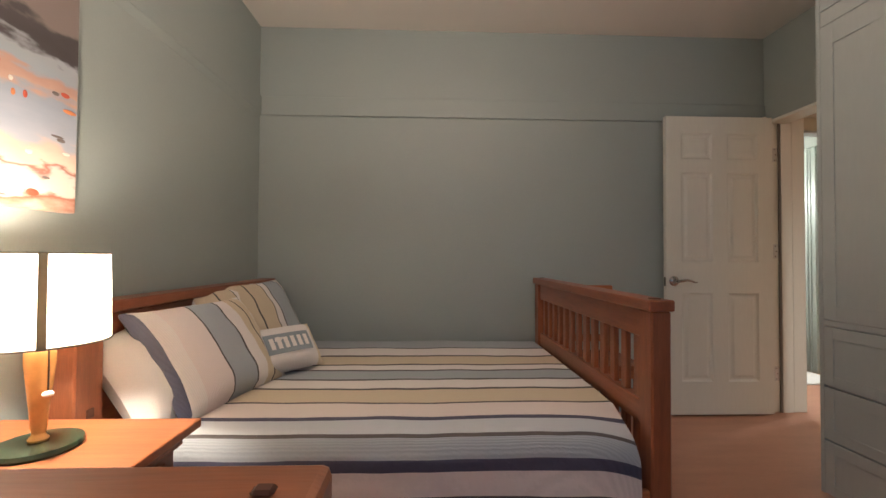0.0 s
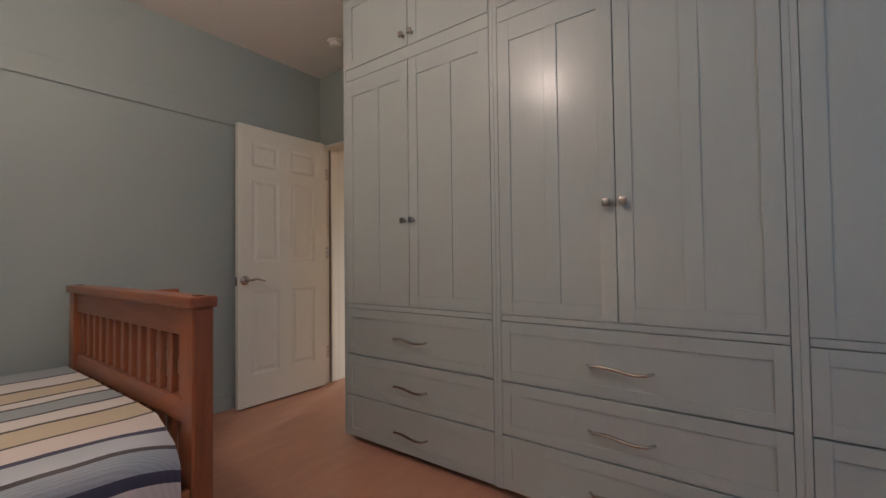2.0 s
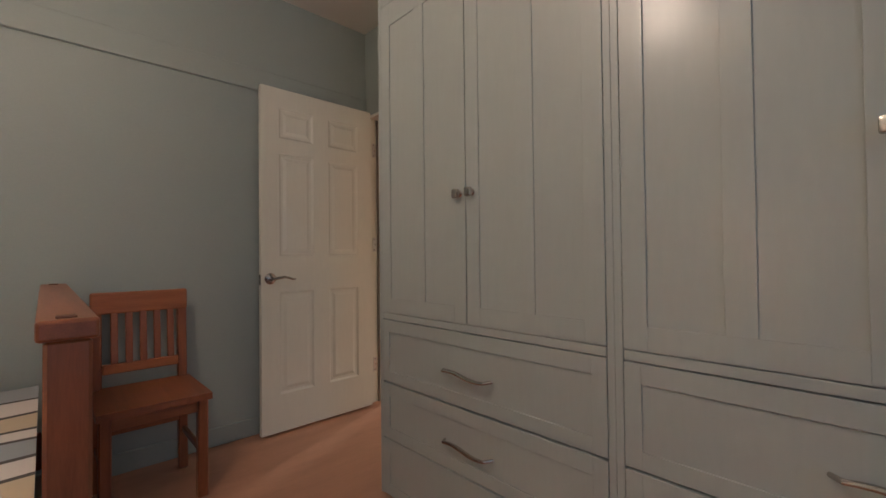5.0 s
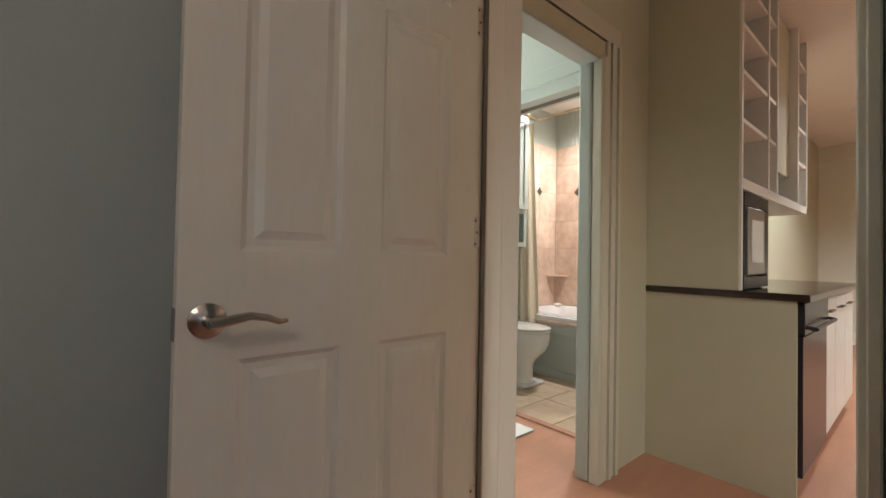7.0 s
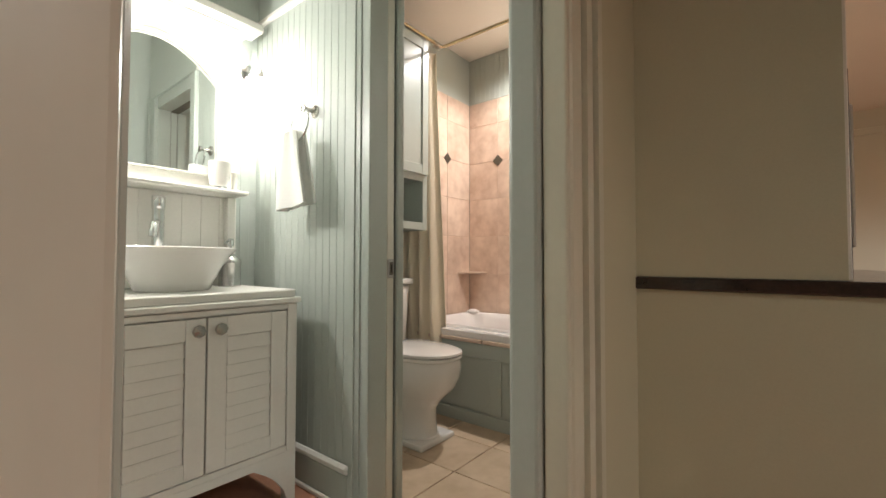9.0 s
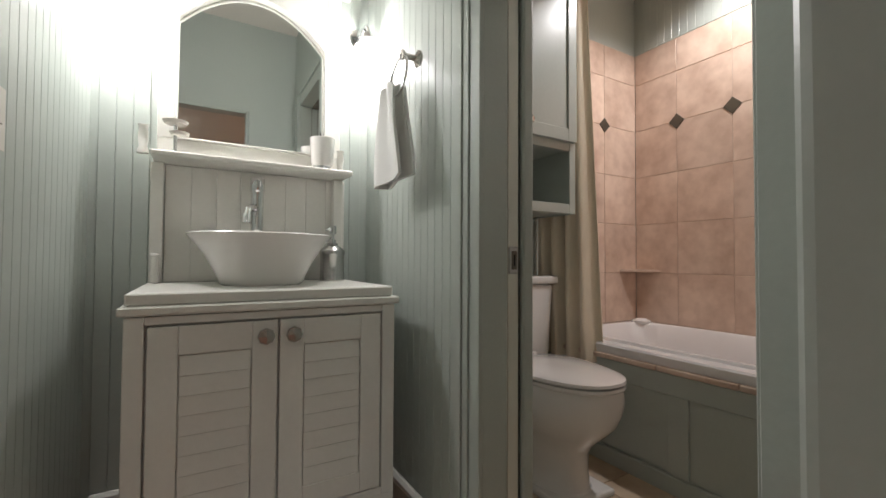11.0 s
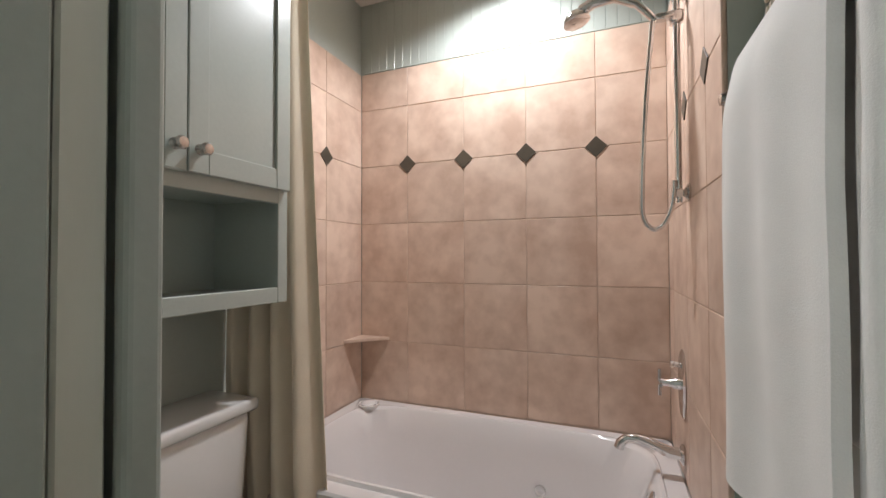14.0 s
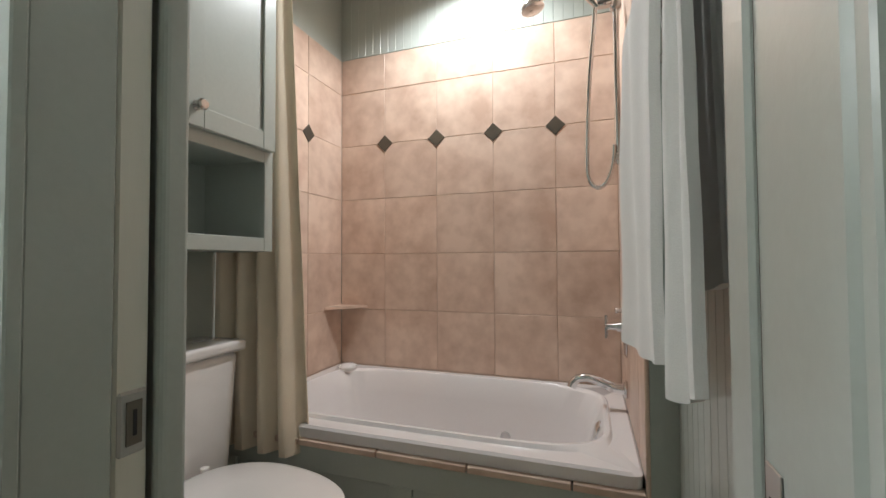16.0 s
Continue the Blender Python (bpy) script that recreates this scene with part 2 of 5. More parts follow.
def part(name, bm, mat, parent, label="", smooth=False):
    at = ORIGIN[parent]
    ob = finish(name, bm, mat, smooth, at)
    ob.parent = parent
    ORIGIN[ob] = at
    return tagged(ob, label)


def whole(name, bm, mat, label, category, at, group="", smooth=False, kind=""):
    at = Vector(at) + SH
    ob = finish(name, bm, mat, smooth, at)
    ob.location = at
    ORIGIN[ob] = at
    return tagged(ob, label, category, group, kind)


def structure(name, bm, mat, label, category="wall", smooth=False):
    ob = finish(name, bm, mat, smooth)
    ORIGIN[ob] = Vector((0, 0, 0))
    return tagged(ob, label, category, "", "structure")


def merge(bm, other):
    me = bpy.data.meshes.new("scratch")
    other.to_mesh(me)
    other.free()
    bm.from_mesh(me)
    bpy.data.meshes.remove(me)
    return bm


def block(lo, hi, bevel=0.0, seg=1):
    bm = bmesh.new()
    bmesh.ops.create_cube(bm, size=1)
    for v in bm.verts:
        v.co = Vector([lo[i] + (v.co[i] + 0.5) * (hi[i] - lo[i]) for i in range(3)])
    if bevel:
        bmesh.ops.bevel(bm, geom=bm.edges[:], offset=bevel, segments=seg, affect="EDGES", profile=0.5)
    return bm


def blocks(*pairs, bevel=0.0):
    bm = bmesh.new()
    for lo, hi in pairs:
        merge(bm, block(lo, hi, bevel))
    return bm


def lathe(profile, at=(0, 0, 0), n=24, sx=1.0, sy=1.0, turn=None):
    """Turned solid: profile of (radius, height)."""
    bm = bmesh.new()
    rings = []
    for r, z in profile:
        rings.append([bm.verts.new((r * sx * math.cos(2 * math.pi * k / n), r * sy * math.sin(2 * math.pi * k / n), z)) for k in range(n)])
    for a, b in zip(rings, rings[1:]):
        for k in range(n):
            bm.faces.new((a[k], a[(k + 1) % n], b[(k + 1) % n], b[k]))
    if profile[0][0] > 1e-4:
        bm.faces.new(rings[0])
    if profile[-1][0] > 1e-4:
        bm.faces.new(rings[-1])
    bmesh.ops.remove_doubles(bm, verts=bm.verts[:], dist=1e-5)
    if turn:
        bm.transform(turn)
    bm.transform(Matrix.Translation(at))
    return bm


def tube(points, radius, n=10, closed=False):
    bm = bmesh.new()
    pts = [Vector(p) for p in points]
    m = len(pts)
    rings, up = [], Vector((0.13, 0.21, 0.97)).normalized()
    for i, p in enumerate(pts):
        a = pts[(i - 1) % m] if closed or i else p
        b = pts[(i + 1) % m] if closed or i < m - 1 else p
        t = (b - a).normalized()
        s = t.cross(up)
        if s.length < 1e-3:
            s = t.cross(Vector((1, 0, 0)))
        s.normalize()
        up = s.cross(t).normalized()
        r = radius[i] if hasattr(radius, "__len__") else radius
        rings.append([bm.verts.new(p + r * (math.cos(2 * math.pi * k / n) * s + math.sin(2 * math.pi * k / n) * up)) for k in range(n)])
    for i in range(m if closed else m - 1):
        a, b = rings[i], rings[(i + 1) % m]
        for k in range(n):
            bm.faces.new((a[k], a[(k + 1) % n], b[(k + 1) % n], b[k]))
    if not closed:
        bm.faces.new(rings[0])
        bm.faces.new(rings[-1])
    return bm


def arc(centre, radius, a0, a1, n, plane="xz"):
    out = []
    for k in range(n + 1):
        a = radians(a0 + (a1 - a0) * k / n)
        u, v = radius * math.cos(a), radius * math.sin(a)
        d = {"xz": (u, 0, v), "yz": (0, u, v), "xy": (u, v, 0)}[plane]
        out.append(tuple(centre[i] + d[i] for i in range(3)))
    return out


def thicken(bm, thick):
    """Gives an open sheet a second side and a rim."""
    bm.normal_update()
    lay = bm.loops.layers.uv.active
    faces, rim = list(bm.faces), [(e.verts[0], e.verts[1]) for e in bm.edges if e.is_boundary]
    twin = {v: bm.verts.new(v.co + v.normal * thick) for v in list(bm.verts)}
    for f in faces:
        uvs = {twin[l.vert]: l[lay].uv.copy() for l in f.loops} if lay else {}
        g2 = bm.faces.new([twin[v] for v in reversed(f.verts)])
        for l in g2.loops:
            if lay:
                l[lay].uv = uvs[l.vert]
    for a, b in rim:
        bm.faces.new((a, b, twin[b], twin[a]))
    return bm


def sheet(nu, nv, f, uv=None, thick=0.0):
    """A cloth: f(u, v) gives the place of a vertex, u and v from 0 to 1."""
    bm = bmesh.new()
    lay = bm.loops.layers.uv.new("UVMap")
    grid = [[bm.verts.new(f(i / nu, j / nv)) for j in range(nv + 1)] for i in range(nu + 1)]
    where = {grid[i][j]: (i / nu, j / nv) for i in range(nu + 1) for j in range(nv + 1)}
    for i in range(nu):
        for j in range(nv):
            fc = bm.faces.new((grid[i][j], grid[i + 1][j], grid[i + 1][j + 1], grid[i][j + 1]))
            for l in fc.loops:
                l[lay].uv = uv(*where[l.vert]) if uv else where[l.vert]
    return thicken(bm, thick) if thick else bm


def cushion(width, height, depth, m, n=18, droop=0.0):
    """A stuffed cushion: width along local x, height along local z, depth along y; u runs over the width."""
    bm = bmesh.new()
    lay = bm.loops.layers.uv.new("UVMap")
    for side in (-1, 1):
        grid = []
        for i in range(n + 1):
            row = []
            for j in range(n + 1):
                a, b = 2 * i / n - 1, 2 * j / n - 1
                t = max(0.0, (1 - abs(a) ** 3.2)) ** 0.55 * max(0.0, (1 - abs(b) ** 3.2)) ** 0.55
                pull = 1 - 0.07 * (1 - b * b) * abs(a) ** 4
                pull2 = 1 - 0.07 * (1 - a * a) * abs(b) ** 4
                wr = 0.012 * noise.noise((a * 2.3, b * 2.3, side * 3.1)) * (0.4 + t)
                row.append(bm.verts.new((a * width / 2 * pull, side * (depth / 2 * t + wr * t), b * height / 2 * pull2 - droop * (1 - b) * a * a)))
            grid.append(row)
        for i in range(n):
            for j in range(n):
                fc = bm.faces.new((grid[i][j], grid[i + 1][j], grid[i + 1][j + 1], grid[i][j + 1]))
                ids = {grid[p][q]: (1 - p / n, q / n) for p in (i, i + 1) for q in (j, j + 1)}
                for l in fc.loops:
                    l[lay].uv = ids[l.vert]
    bmesh.ops.remove_doubles(bm, verts=bm.verts[:], dist=1e-5)
    bm.transform(m)
    return bm


def wall_with_hole(axis, lo, hi, hole):
    """A wall box with one opening. axis: along which it runs; hole: (start, end, bottom, top)."""
    a, b, z0, z1 = hole
    k = 0 if axis == "x" else 1
    def seg(s, e, bz, tz):
        l, h = list(lo), list(hi)
        l[k], h[k], l[2], h[2] = s, e, bz, tz
        return (l, h)
    bits = [seg(lo[k], a, lo[2], hi[2]), seg(b, hi[k], lo[2], hi[2]), seg(a, b, z1, hi[2])]
    if z0 > lo[2] + 1e-3:
        bits.append(seg(a, b, lo[2], z0))
    return blocks(*bits)

SH = Vector((0.10, 0.35, 0))

# ---- setting: bedroom ----
structure("floor_bedroom", block((-1.25, -2.2, -0.12), (2.57, 3.06, 0.0)), FLOOR, "smooth orange-brown wood floor of the bedroom", "floor")
structure("ceiling_bedroom", block((-1.25, -2.2, CEIL), (2.57, 3.06, CEIL + 0.1)), CEILING, "plain cream painted bedroom ceiling", "ceiling")
structure("wall_west", block((-1.23, -2.2, 0), (-1.11, 3.06, CEIL)), WALL_BED, "grey-green painted bedroom wall behind the bed")
structure("wall_north", block((-1.11, 2.94, 0), (2.45, 3.06, CEIL)), WALL_BED, "grey-green painted bedroom wall beside the bed")
south = wall_with_hole("x", (-1.11, -2.2, 0), (2.45, -2.08, CEIL), (-0.3, 1.2, 0.9, 2.1))
structure("wall_south", south, WALL_BED, "grey-green painted bedroom wall with the window")
east = wall_with_hole("y", (2.45, -2.2, FH), (2.57, 3.14, CEIL), (1.99, 2.912, FH, 2.045))
structure("wall_east", east, WALL_BED, "painted wall with the bedroom doorway")
structure("trim_frieze_north", block((-1.095, 2.925, 2.035), (2.45, 2.94, 2.165), 0.004), WALL_BED, "flat painted frieze board on the bedroom wall", "trim")
structure("trim_frieze_west", block((-1.11, -2.08, 2.035), (-1.095, 2.94, 2.165), 0.004), WALL_BED, "flat painted frieze board above the bed head", "trim")
bead_west = block((-1.11, -2.08, 2.000), (-1.0952, 2.92, 2.0348))
for v in bead_west.verts:
    if v.co.z < 2.02 and v.co.x > -1.10:
        v.co.x -= 0.0135
structure("trim_bead_west", bead_west, WALL_BED, "slanted painted bead under the frieze board", "trim")
for nm, lo, hi in (("baseboard_north", (-1.11, 2.926, 0), (2.45, 2.94, 0.10)), ("baseboard_west", (-1.11, -2.08, 0), (-1.096, 2.926, 0.10))):
    structure(nm, block(lo, hi, 0.004), WALL_BED, "low painted baseboard along the bedroom wall", "baseboard")
structure("wall_closet_end", block((1.82, -2.08, 0), (2.45, -1.245, CEIL)), CLOSET, "plain painted end panel beside the wardrobes")

win = thing("window_1", "white framed window behind the room at dusk", "window", (0.45, -2.14, 0.9), kind="structure")
part("window_frame", blocks(((-0.3, -2.17, 0.9), (-0.25, -2.10, 2.1)), ((1.15, -2.17, 0.9), (1.2, -2.10, 2.1)), ((-0.25, -2.17, 0.9), (1.15, -2.10, 0.95)),
                            ((-0.25, -2.17, 2.05), (1.15, -2.10, 2.1)), ((0.425, -2.16, 0.95), (0.475, -2.11, 2.05))), WHITE, win)
pane = part("pane", block((-0.25, -2.145, 0.95), (1.15, -2.139, 2.05)), GLASS, win)
pane.visible_shadow = False

# bedroom doorway: jamb lining, stop and hall casing
door_frame = thing("door_frame", "cream painted jamb and casing of the bedroom doorway", "door frame", (2.5, 2.4, 0), kind="structure")
part("hinge_jamb", block((2.435, 2.893, 0), (2.599, 2.911, 2.03), 0.003), DOOR, door_frame)
part("hinge_stop", block((2.522, 2.883, 0), (2.599, 2.8928, 2.02), 0.003), DOOR, door_frame)
# dark strip added to paint the shade of the gap between leaf and jamb
part("gap_shade_strip", block((2.505, 2.884, 0), (2.5215, 2.8928, 2.02), 0.001), EDGE, door_frame, "dark strip standing in for shade in the hinge gap")
part("strike_jamb", blocks(((2.44, 1.992, 0), (2.58, 2.01, 2.03)), ((2.49, 2.01, 0), (2.53, 2.025, 2.02)), bevel=0.003), DOOR, door_frame)
part("head_jamb", block((2.44, 2.01, 2.022), (2.58, 2.892, 2.042), 0.003), DOOR, door_frame)
part("hall_casing", blocks(((2.57, 1.92, FH), (2.59, 1.998, 2.10)), ((2.59, 1.935, FH), (2.596, 1.99, 2.09)), bevel=0.004), CASING, door_frame)
part("head_casing", block((2.57, 1.92, 2.102), (2.59, 2.895, 2.17), 0.004), CASING, door_frame)
part("bedroom_casing", block((2.428, 2.914, 0), (2.449, 2.9395, 2.08), 0.004), DOOR, door_frame)


def six_panel_door(name, label, x0, x1, y0, y1, z0, z1, kind):
    """Moulded six-panel leaf that lies along x."""
    d = thing(name, label, "door", ((x0 + x1) / 2, (y0 + y1) / 2, z0), kind=kind)
    w = x1 - x0
    core = block((x0, y0 + 0.009, z0), (x1, y1 - 0.009, z1))
    part("core", core, DOOR, d)
    st, mid = 0.105, 0.105
    rails = [(z0, z0 + 0.22), (z0 + 0.82, z0 + 1.03), (z0 + 1.64, z0 + 1.73), (z1 - 0.115, z1)]
    cx = (x0 + x1) / 2
    for ya, yb in ((y0, y0 + 0.009), (y1 - 0.009, y1)):
        bits = [((x0, ya, z0), (x0 + st, yb, z1)), ((x1 - st, ya, z0), (x1, yb, z1)), ((cx - mid / 2, ya, z0), (cx + mid / 2, yb, z1))]
        for a, b in rails:
            bits += [((x0 + st, ya, a), (cx - mid / 2, yb, b)), ((cx + mid / 2, ya, a), (x1 - st, yb, b))]
        part("stiles_and_rails", blocks(*bits), DOOR, d)
        for xa, xb in ((x0 + st, cx - mid / 2), (cx + mid / 2, x1 - st)):
            for (_, a), (b, _) in zip(rails, rails[1:]):
                bm = bmesh.new()
                front = y0 if ya == y0 else y1
                sgn = 1 if ya == y0 else -1
                rings = []
                for inset, dep in ((0.0, 0.001), (0.012, 0.0085), (0.026, 0.0085), (0.044, 0.0025)):
                    y = front + sgn * dep
                    rings.append([bm.verts.new(p) for p in ((xa + inset, y, a + inset), (xb - inset, y, a + inset), (xb - inset, y, b - inset), (xa + inset, y, b - inset))])
                for r0, r1 in zip(rings, rings[1:]):
                    for k in range(4):
                        bm.faces.new((r0[k], r0[(k + 1) % 4], r1[(k + 1) % 4], r1[k]))
                bm.faces.new(rings[-1])
                part("panel", bm, DOOR, d)
    return d


door = six_panel_door("door_1", "open cream six-panel door with nickel lever handle", 1.665, 2.411, 2.825, 2.86, 0.015, 2.04, "structure")
lever = part("lever_handle", lathe([(0.0, 0.0), (0.033, 0.0), (0.033, 0.006), (0.024, 0.012), (0.012, 0.016), (0.011, 0.05), (0.0, 0.05)], (1.715, 2.825, 0.915), 24,
                                   turn=Matrix.Rotation(radians(90), 4, "X")), NICKEL, door, "brushed nickel lever handle", True)
part("lever", tube([(1.71, 2.778, 0.915), (1.74, 2.776, 0.918), (1.78, 2.778, 0.924), (1.81, 2.780, 0.918), (1.835, 2.782, 0.908), (1.85, 2.783, 0.910)],
                   [0.011, 0.010, 0.008, 0.007, 0.006, 0.004]), NICKEL, lever, smooth=True)
part("latch_plate", block((1.662, 2.832, 0.88), (1.666, 2.853, 0.94)), NICKEL, door)
for hz in (0.27, 1.122, 1.80):
    hinge = part("hinge", block((2.468, 2.8905, hz - 0.050), (2.503, 2.8929, hz + 0.050), 0.001), STEEL, door_frame, "steel hinge leaf on the jamb")
    part("barrel", lathe([(0.0, -0.05), (0.006, -0.05), (0.006, 0.05), (0.0, 0.05)], (2.437, 2.884, hz), 12), STEEL, hinge, smooth=True)
    for dx, dz in ((0.045, 0.037), (0.052, 0.0), (0.045, -0.037)):
        part("screw", lathe([(0.0, 0.0), (0.0048, 0.0), (0.004, 0.0012), (0.0, 0.0014)], (2.437 + dx, 2.8903, hz + dz), 12, turn=Matrix.Rotation(radians(90), 4, "X")), EDGE, hinge)


# ---- bedroom things ----
def shaker(name, parent, mat, y0, y1, z0, z1, st, rail_b, rail_t, mullion=None):
    """Shaker front that faces west: a flat panel with proud stiles and rails as its pieces."""
    d = part(name, block((1.8255, y0, z0), (1.840, y1, z1), 0.0012), mat, parent)
    for a, b in ((y0, y0 + st), (y1 - st, y1)):
        part("stile", block((1.820, a, z0), (1.8254, b, z1), 0.0007), mat, d)
    for a, b in ((z0, z0 + rail_b), (z1 - rail_t, z1)):
        part("rail", block((1.8202, y0 + st, a), (1.8254, y1 - st, b), 0.0007), mat, d)
    if mullion:
        part("mullion", block((1.8202, mullion - st / 2, z0 + rail_b), (1.8254, mullion + st / 2, z1 - rail_t), 0.0007), mat, d)
    return d


def knob_square(y, z, x):
    bm = lathe([(0.0, 0.0), (0.012, 0.0), (0.008, 0.004), (0.007, 0.014), (0.0, 0.014)], (0, 0, 0), 14)
    merge(bm, block((-0.016, -0.014, 0.013), (0.016, 0.014, 0.028), 0.005, 2))
    bm.transform(Matrix.Translation((x, y, z)) @ Matrix.Rotation(radians(-90), 4, "Y"))
    return bm


def wavy_pull(y, z, x, length):
    pts, rad = [], []
    for k in range(13):
        s = k / 12
        lift = 0.030 if 0.06 < s < 0.94 else 0.004
        pts.append((x - lift, y + (s - 0.5) * -length, z + 0.007 * math.sin(2 * math.pi * s)))
        rad.append(0.0055 + 0.002 * math.sin(math.pi * s))
    return tube(pts, rad, 8)


def wardrobe(y0, y1, label, pull):
    """Built-in unit: two tall doors over three drawers, cupboard doors above."""
    w = thing("wardrobe", label, "wardrobe", (2.13, (y0 + y1) / 2, 0.0), "built-in wardrobe wall")
    xf, c = 1.842, (y0 + y1) / 2
    part("carcass", blocks(((xf, y0, 0.06), (2.449, y1, CEIL - 0.003)), ((1.90, y0, 0.001), (2.44, y1, 0.06))), CLOSET, w)
    part("cornice_rail", block((1.822, y0, CEIL - 0.045), (xf, y1, CEIL - 0.004)), CLOSET, w)
    gap = 0.022
    ya, yb = y0 + gap, y1 - gap
    for a, b in ((y0, ya - 0.002), (yb + 0.002, y1)):
        part("frame_stile", block((1.821, a, 0.03), (xf, b, CEIL - 0.046), 0.001), CLOSET, w)
    for a, b in ((0.772, 0.797), (2.115, 2.183)):
        part("frame_rail", block((1.8212, ya, a), (xf, yb, b), 0.0015), CLOSET, w)
    for a, b, hinge in ((ya, c - 0.002, 0), (c + 0.002, yb, 1)):
        d = shaker("door", w, CLOSET, a, b, 0.80, 2.112, 0.058, 0.060, 0.095, (a + b) / 2)
        ky = b - 0.028 if hinge == 0 else a + 0.028
        part("knob", knob_square(ky, 1.254, 1.820), NICKEL, d, "square brushed nickel knob", True)
        u = shaker("upper_door", w, CLOSET, a, b, 2.186, CEIL - 0.05, 0.058, 0.050, 0.05)
        part("knob", knob_square(ky, 2.245, 1.820), NICKEL, u, "square brushed nickel knob", True)
    for z0, z1 in ((0.509, 0.768), (0.273, 0.501), (0.035, 0.265)):
        d = shaker("drawer", w, CLOSET, ya, yb, z0, z1, 0.042, 0.045, 0.050)
        part("handle", wavy_pull(c, (z0 + z1) / 2 - 0.012, 1.820, pull), NICKEL, d, "wavy brushed nickel pull", True)
    return w


wardrobe(0.848, 1.880, "grey-green wardrobe unit beside the doorway, nickel knobs", 0.225)
wardrobe(-0.191, 0.8475, "grey-green middle wardrobe unit with drawers below", 0.235)
wardrobe(-1.240, -0.1915, "grey-green wardrobe unit toward the window, nickel pulls", 0.225)

smoke = thing("smoke_detector", "round white plastic smoke detector on the ceiling", "smoke detector", (2.13, 2.33, CEIL - 0.045))
part("base", lathe([(0.055, -0.012), (0.058, 0.0)], (2.13, 2.33, CEIL - 0.0005), 28), PLASTIC, smoke, smooth=True)
part("cover", lathe([(0.0, -0.042), (0.032, -0.042), (0.040, -0.036), (0.044, -0.014), (0.046, -0.012)], (2.13, 2.33, CEIL), 28), PLASTIC, smoke, smooth=True)

ceil_lamp = thing("ceiling_light", "round glowing flush ceiling light with nickel rim", "ceiling light", (0.2, 1.25, CEIL - 0.09))
part("rim", lathe([(0.15, -0.03), (0.155, -0.02), (0.155, 0.0)], (0.2, 1.25, CEIL - 0.001), 36), NICKEL, ceil_lamp, smooth=True)
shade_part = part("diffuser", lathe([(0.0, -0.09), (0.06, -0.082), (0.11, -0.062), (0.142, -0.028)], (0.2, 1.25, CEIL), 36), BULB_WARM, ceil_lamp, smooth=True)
shade_part.visible_shadow = False

# bed
MT = 0.515     # top of the mattress
BY0, BY1 = 1.335, 2.80
bed = thing("bed", "reddish pine slatted bed with a made-up mattress", "bed", (-0.1, 2.07, 0.0))
hb = part("headboard", block((-1.035, 1.41, 0.30), (-0.995, 2.74, 0.85), 0.004), WOOD, bed)
part("cap", block((-1.06, 1.28, 0.882), (-0.965, 2.88, 0.922), 0.006, 2), WOOD, hb)
part("top_rail", block((-1.04, 1.41, 0.802), (-0.985, 2.75, 0.88), 0.004), WOOD, hb)
for y in (1.295, 2.745):
    post = part("headboard_post", block((-1.05, y, 0.0), (-0.97, y + 0.11, 0.881), 0.005), WOOD_Z, bed)
    part("peg", block((-0.97, y + 0.040, 0.575), (-0.964, y + 0.070, 0.605), 0.003), PEG, post)
part("side_rail", block((-0.97, BY0 + 0.02, 0.18), (0.76, BY0 + 0.045, 0.33), 0.005), WOOD_X, bed)
part("side_rail", block((-0.97, BY1 - 0.045, 0.18), (0.76, BY1 - 0.02, 0.33), 0.005), WOOD_X, bed)
fcap = part("footboard_cap", block((0.752, BY0 + 0.012, 0.897), (0.838, BY1 + 0.03, 0.934), 0.006, 2), WOOD, bed)
for y in (1.375, 2.745):
    part("peg", block((0.778, y, 0.933), (0.808, y + 0.03, 0.938), 0.002), PEG, fcap)
for y in (1.352, 2.725):
    part("footboard_post", block((0.762, y, 0.0), (0.828, y + 0.085, 0.898), 0.006), WOOD_Z, bed)
part("footboard_rail", block((0.775, 1.437, 0.80), (0.815, 2.725, 0.897), 0.004), WOOD, bed)
part("footboard_rail", block((0.775, 1.437, 0.505), (0.815, 2.725, 0.585), 0.004), WOOD, bed)
part("footboard_rail", block((0.775, 1.437, 0.20), (0.815, 2.725, 0.34), 0.004), WOOD, bed)
for z0, z1 in ((0.585, 0.80), (0.34, 0.505)):
    for k in range(13):
        y = 1.475 + k * 0.098
        part("slat", block((0.785, y, z0 - 0.001), (0.805, y + 0.042, z1 + 0.001), 0.003), WOOD_Z, bed)
mattress = part("mattress", block((-0.965, BY0 + 0.05, 0.20), (0.735, BY1 - 0.01, MT - 0.075), 0.06, 3), LINEN, bed, smooth=True)


def quilt_at(u, v):
    # v: from the far edge over the top and down the near side; u: from head to foot
    s = v * 1.9
    x = -0.93 + u * 1.68
    top_len, r = 1.40, 0.075
    wob = 0.006 * noise.noise((x * 2.2, s * 3.0, 0.3)) + 0.003 * noise.noise((x * 7, s * 7, 1.3))
    if s < top_len:
        y, z = BY1 - s, MT + 0.004 + wob
    elif s < top_len + r * math.pi / 2:
        a = (s - top_len) / r
        y, z = BY1 - top_len - r * math.sin(a), MT + 0.004 - r * (1 - math.cos(a)) + wob
    else:
        d = s - top_len - r * math.pi / 2
        y, z = BY1 - top_len - r + (0.010 * math.sin(x * 9) - 0.02) * d / 0.3 + wob, MT + 0.004 - r - d
    fall = max(0.0, (u - 0.86) / 0.14)
    if s > 1.2:
        k = min(1.0, (s - 1.2) / 0.25) * fall * fall
        z, y, x = z - 0.05 * k, y + 0.03 * k, x - 0.02 * k
    return (x, y, z)


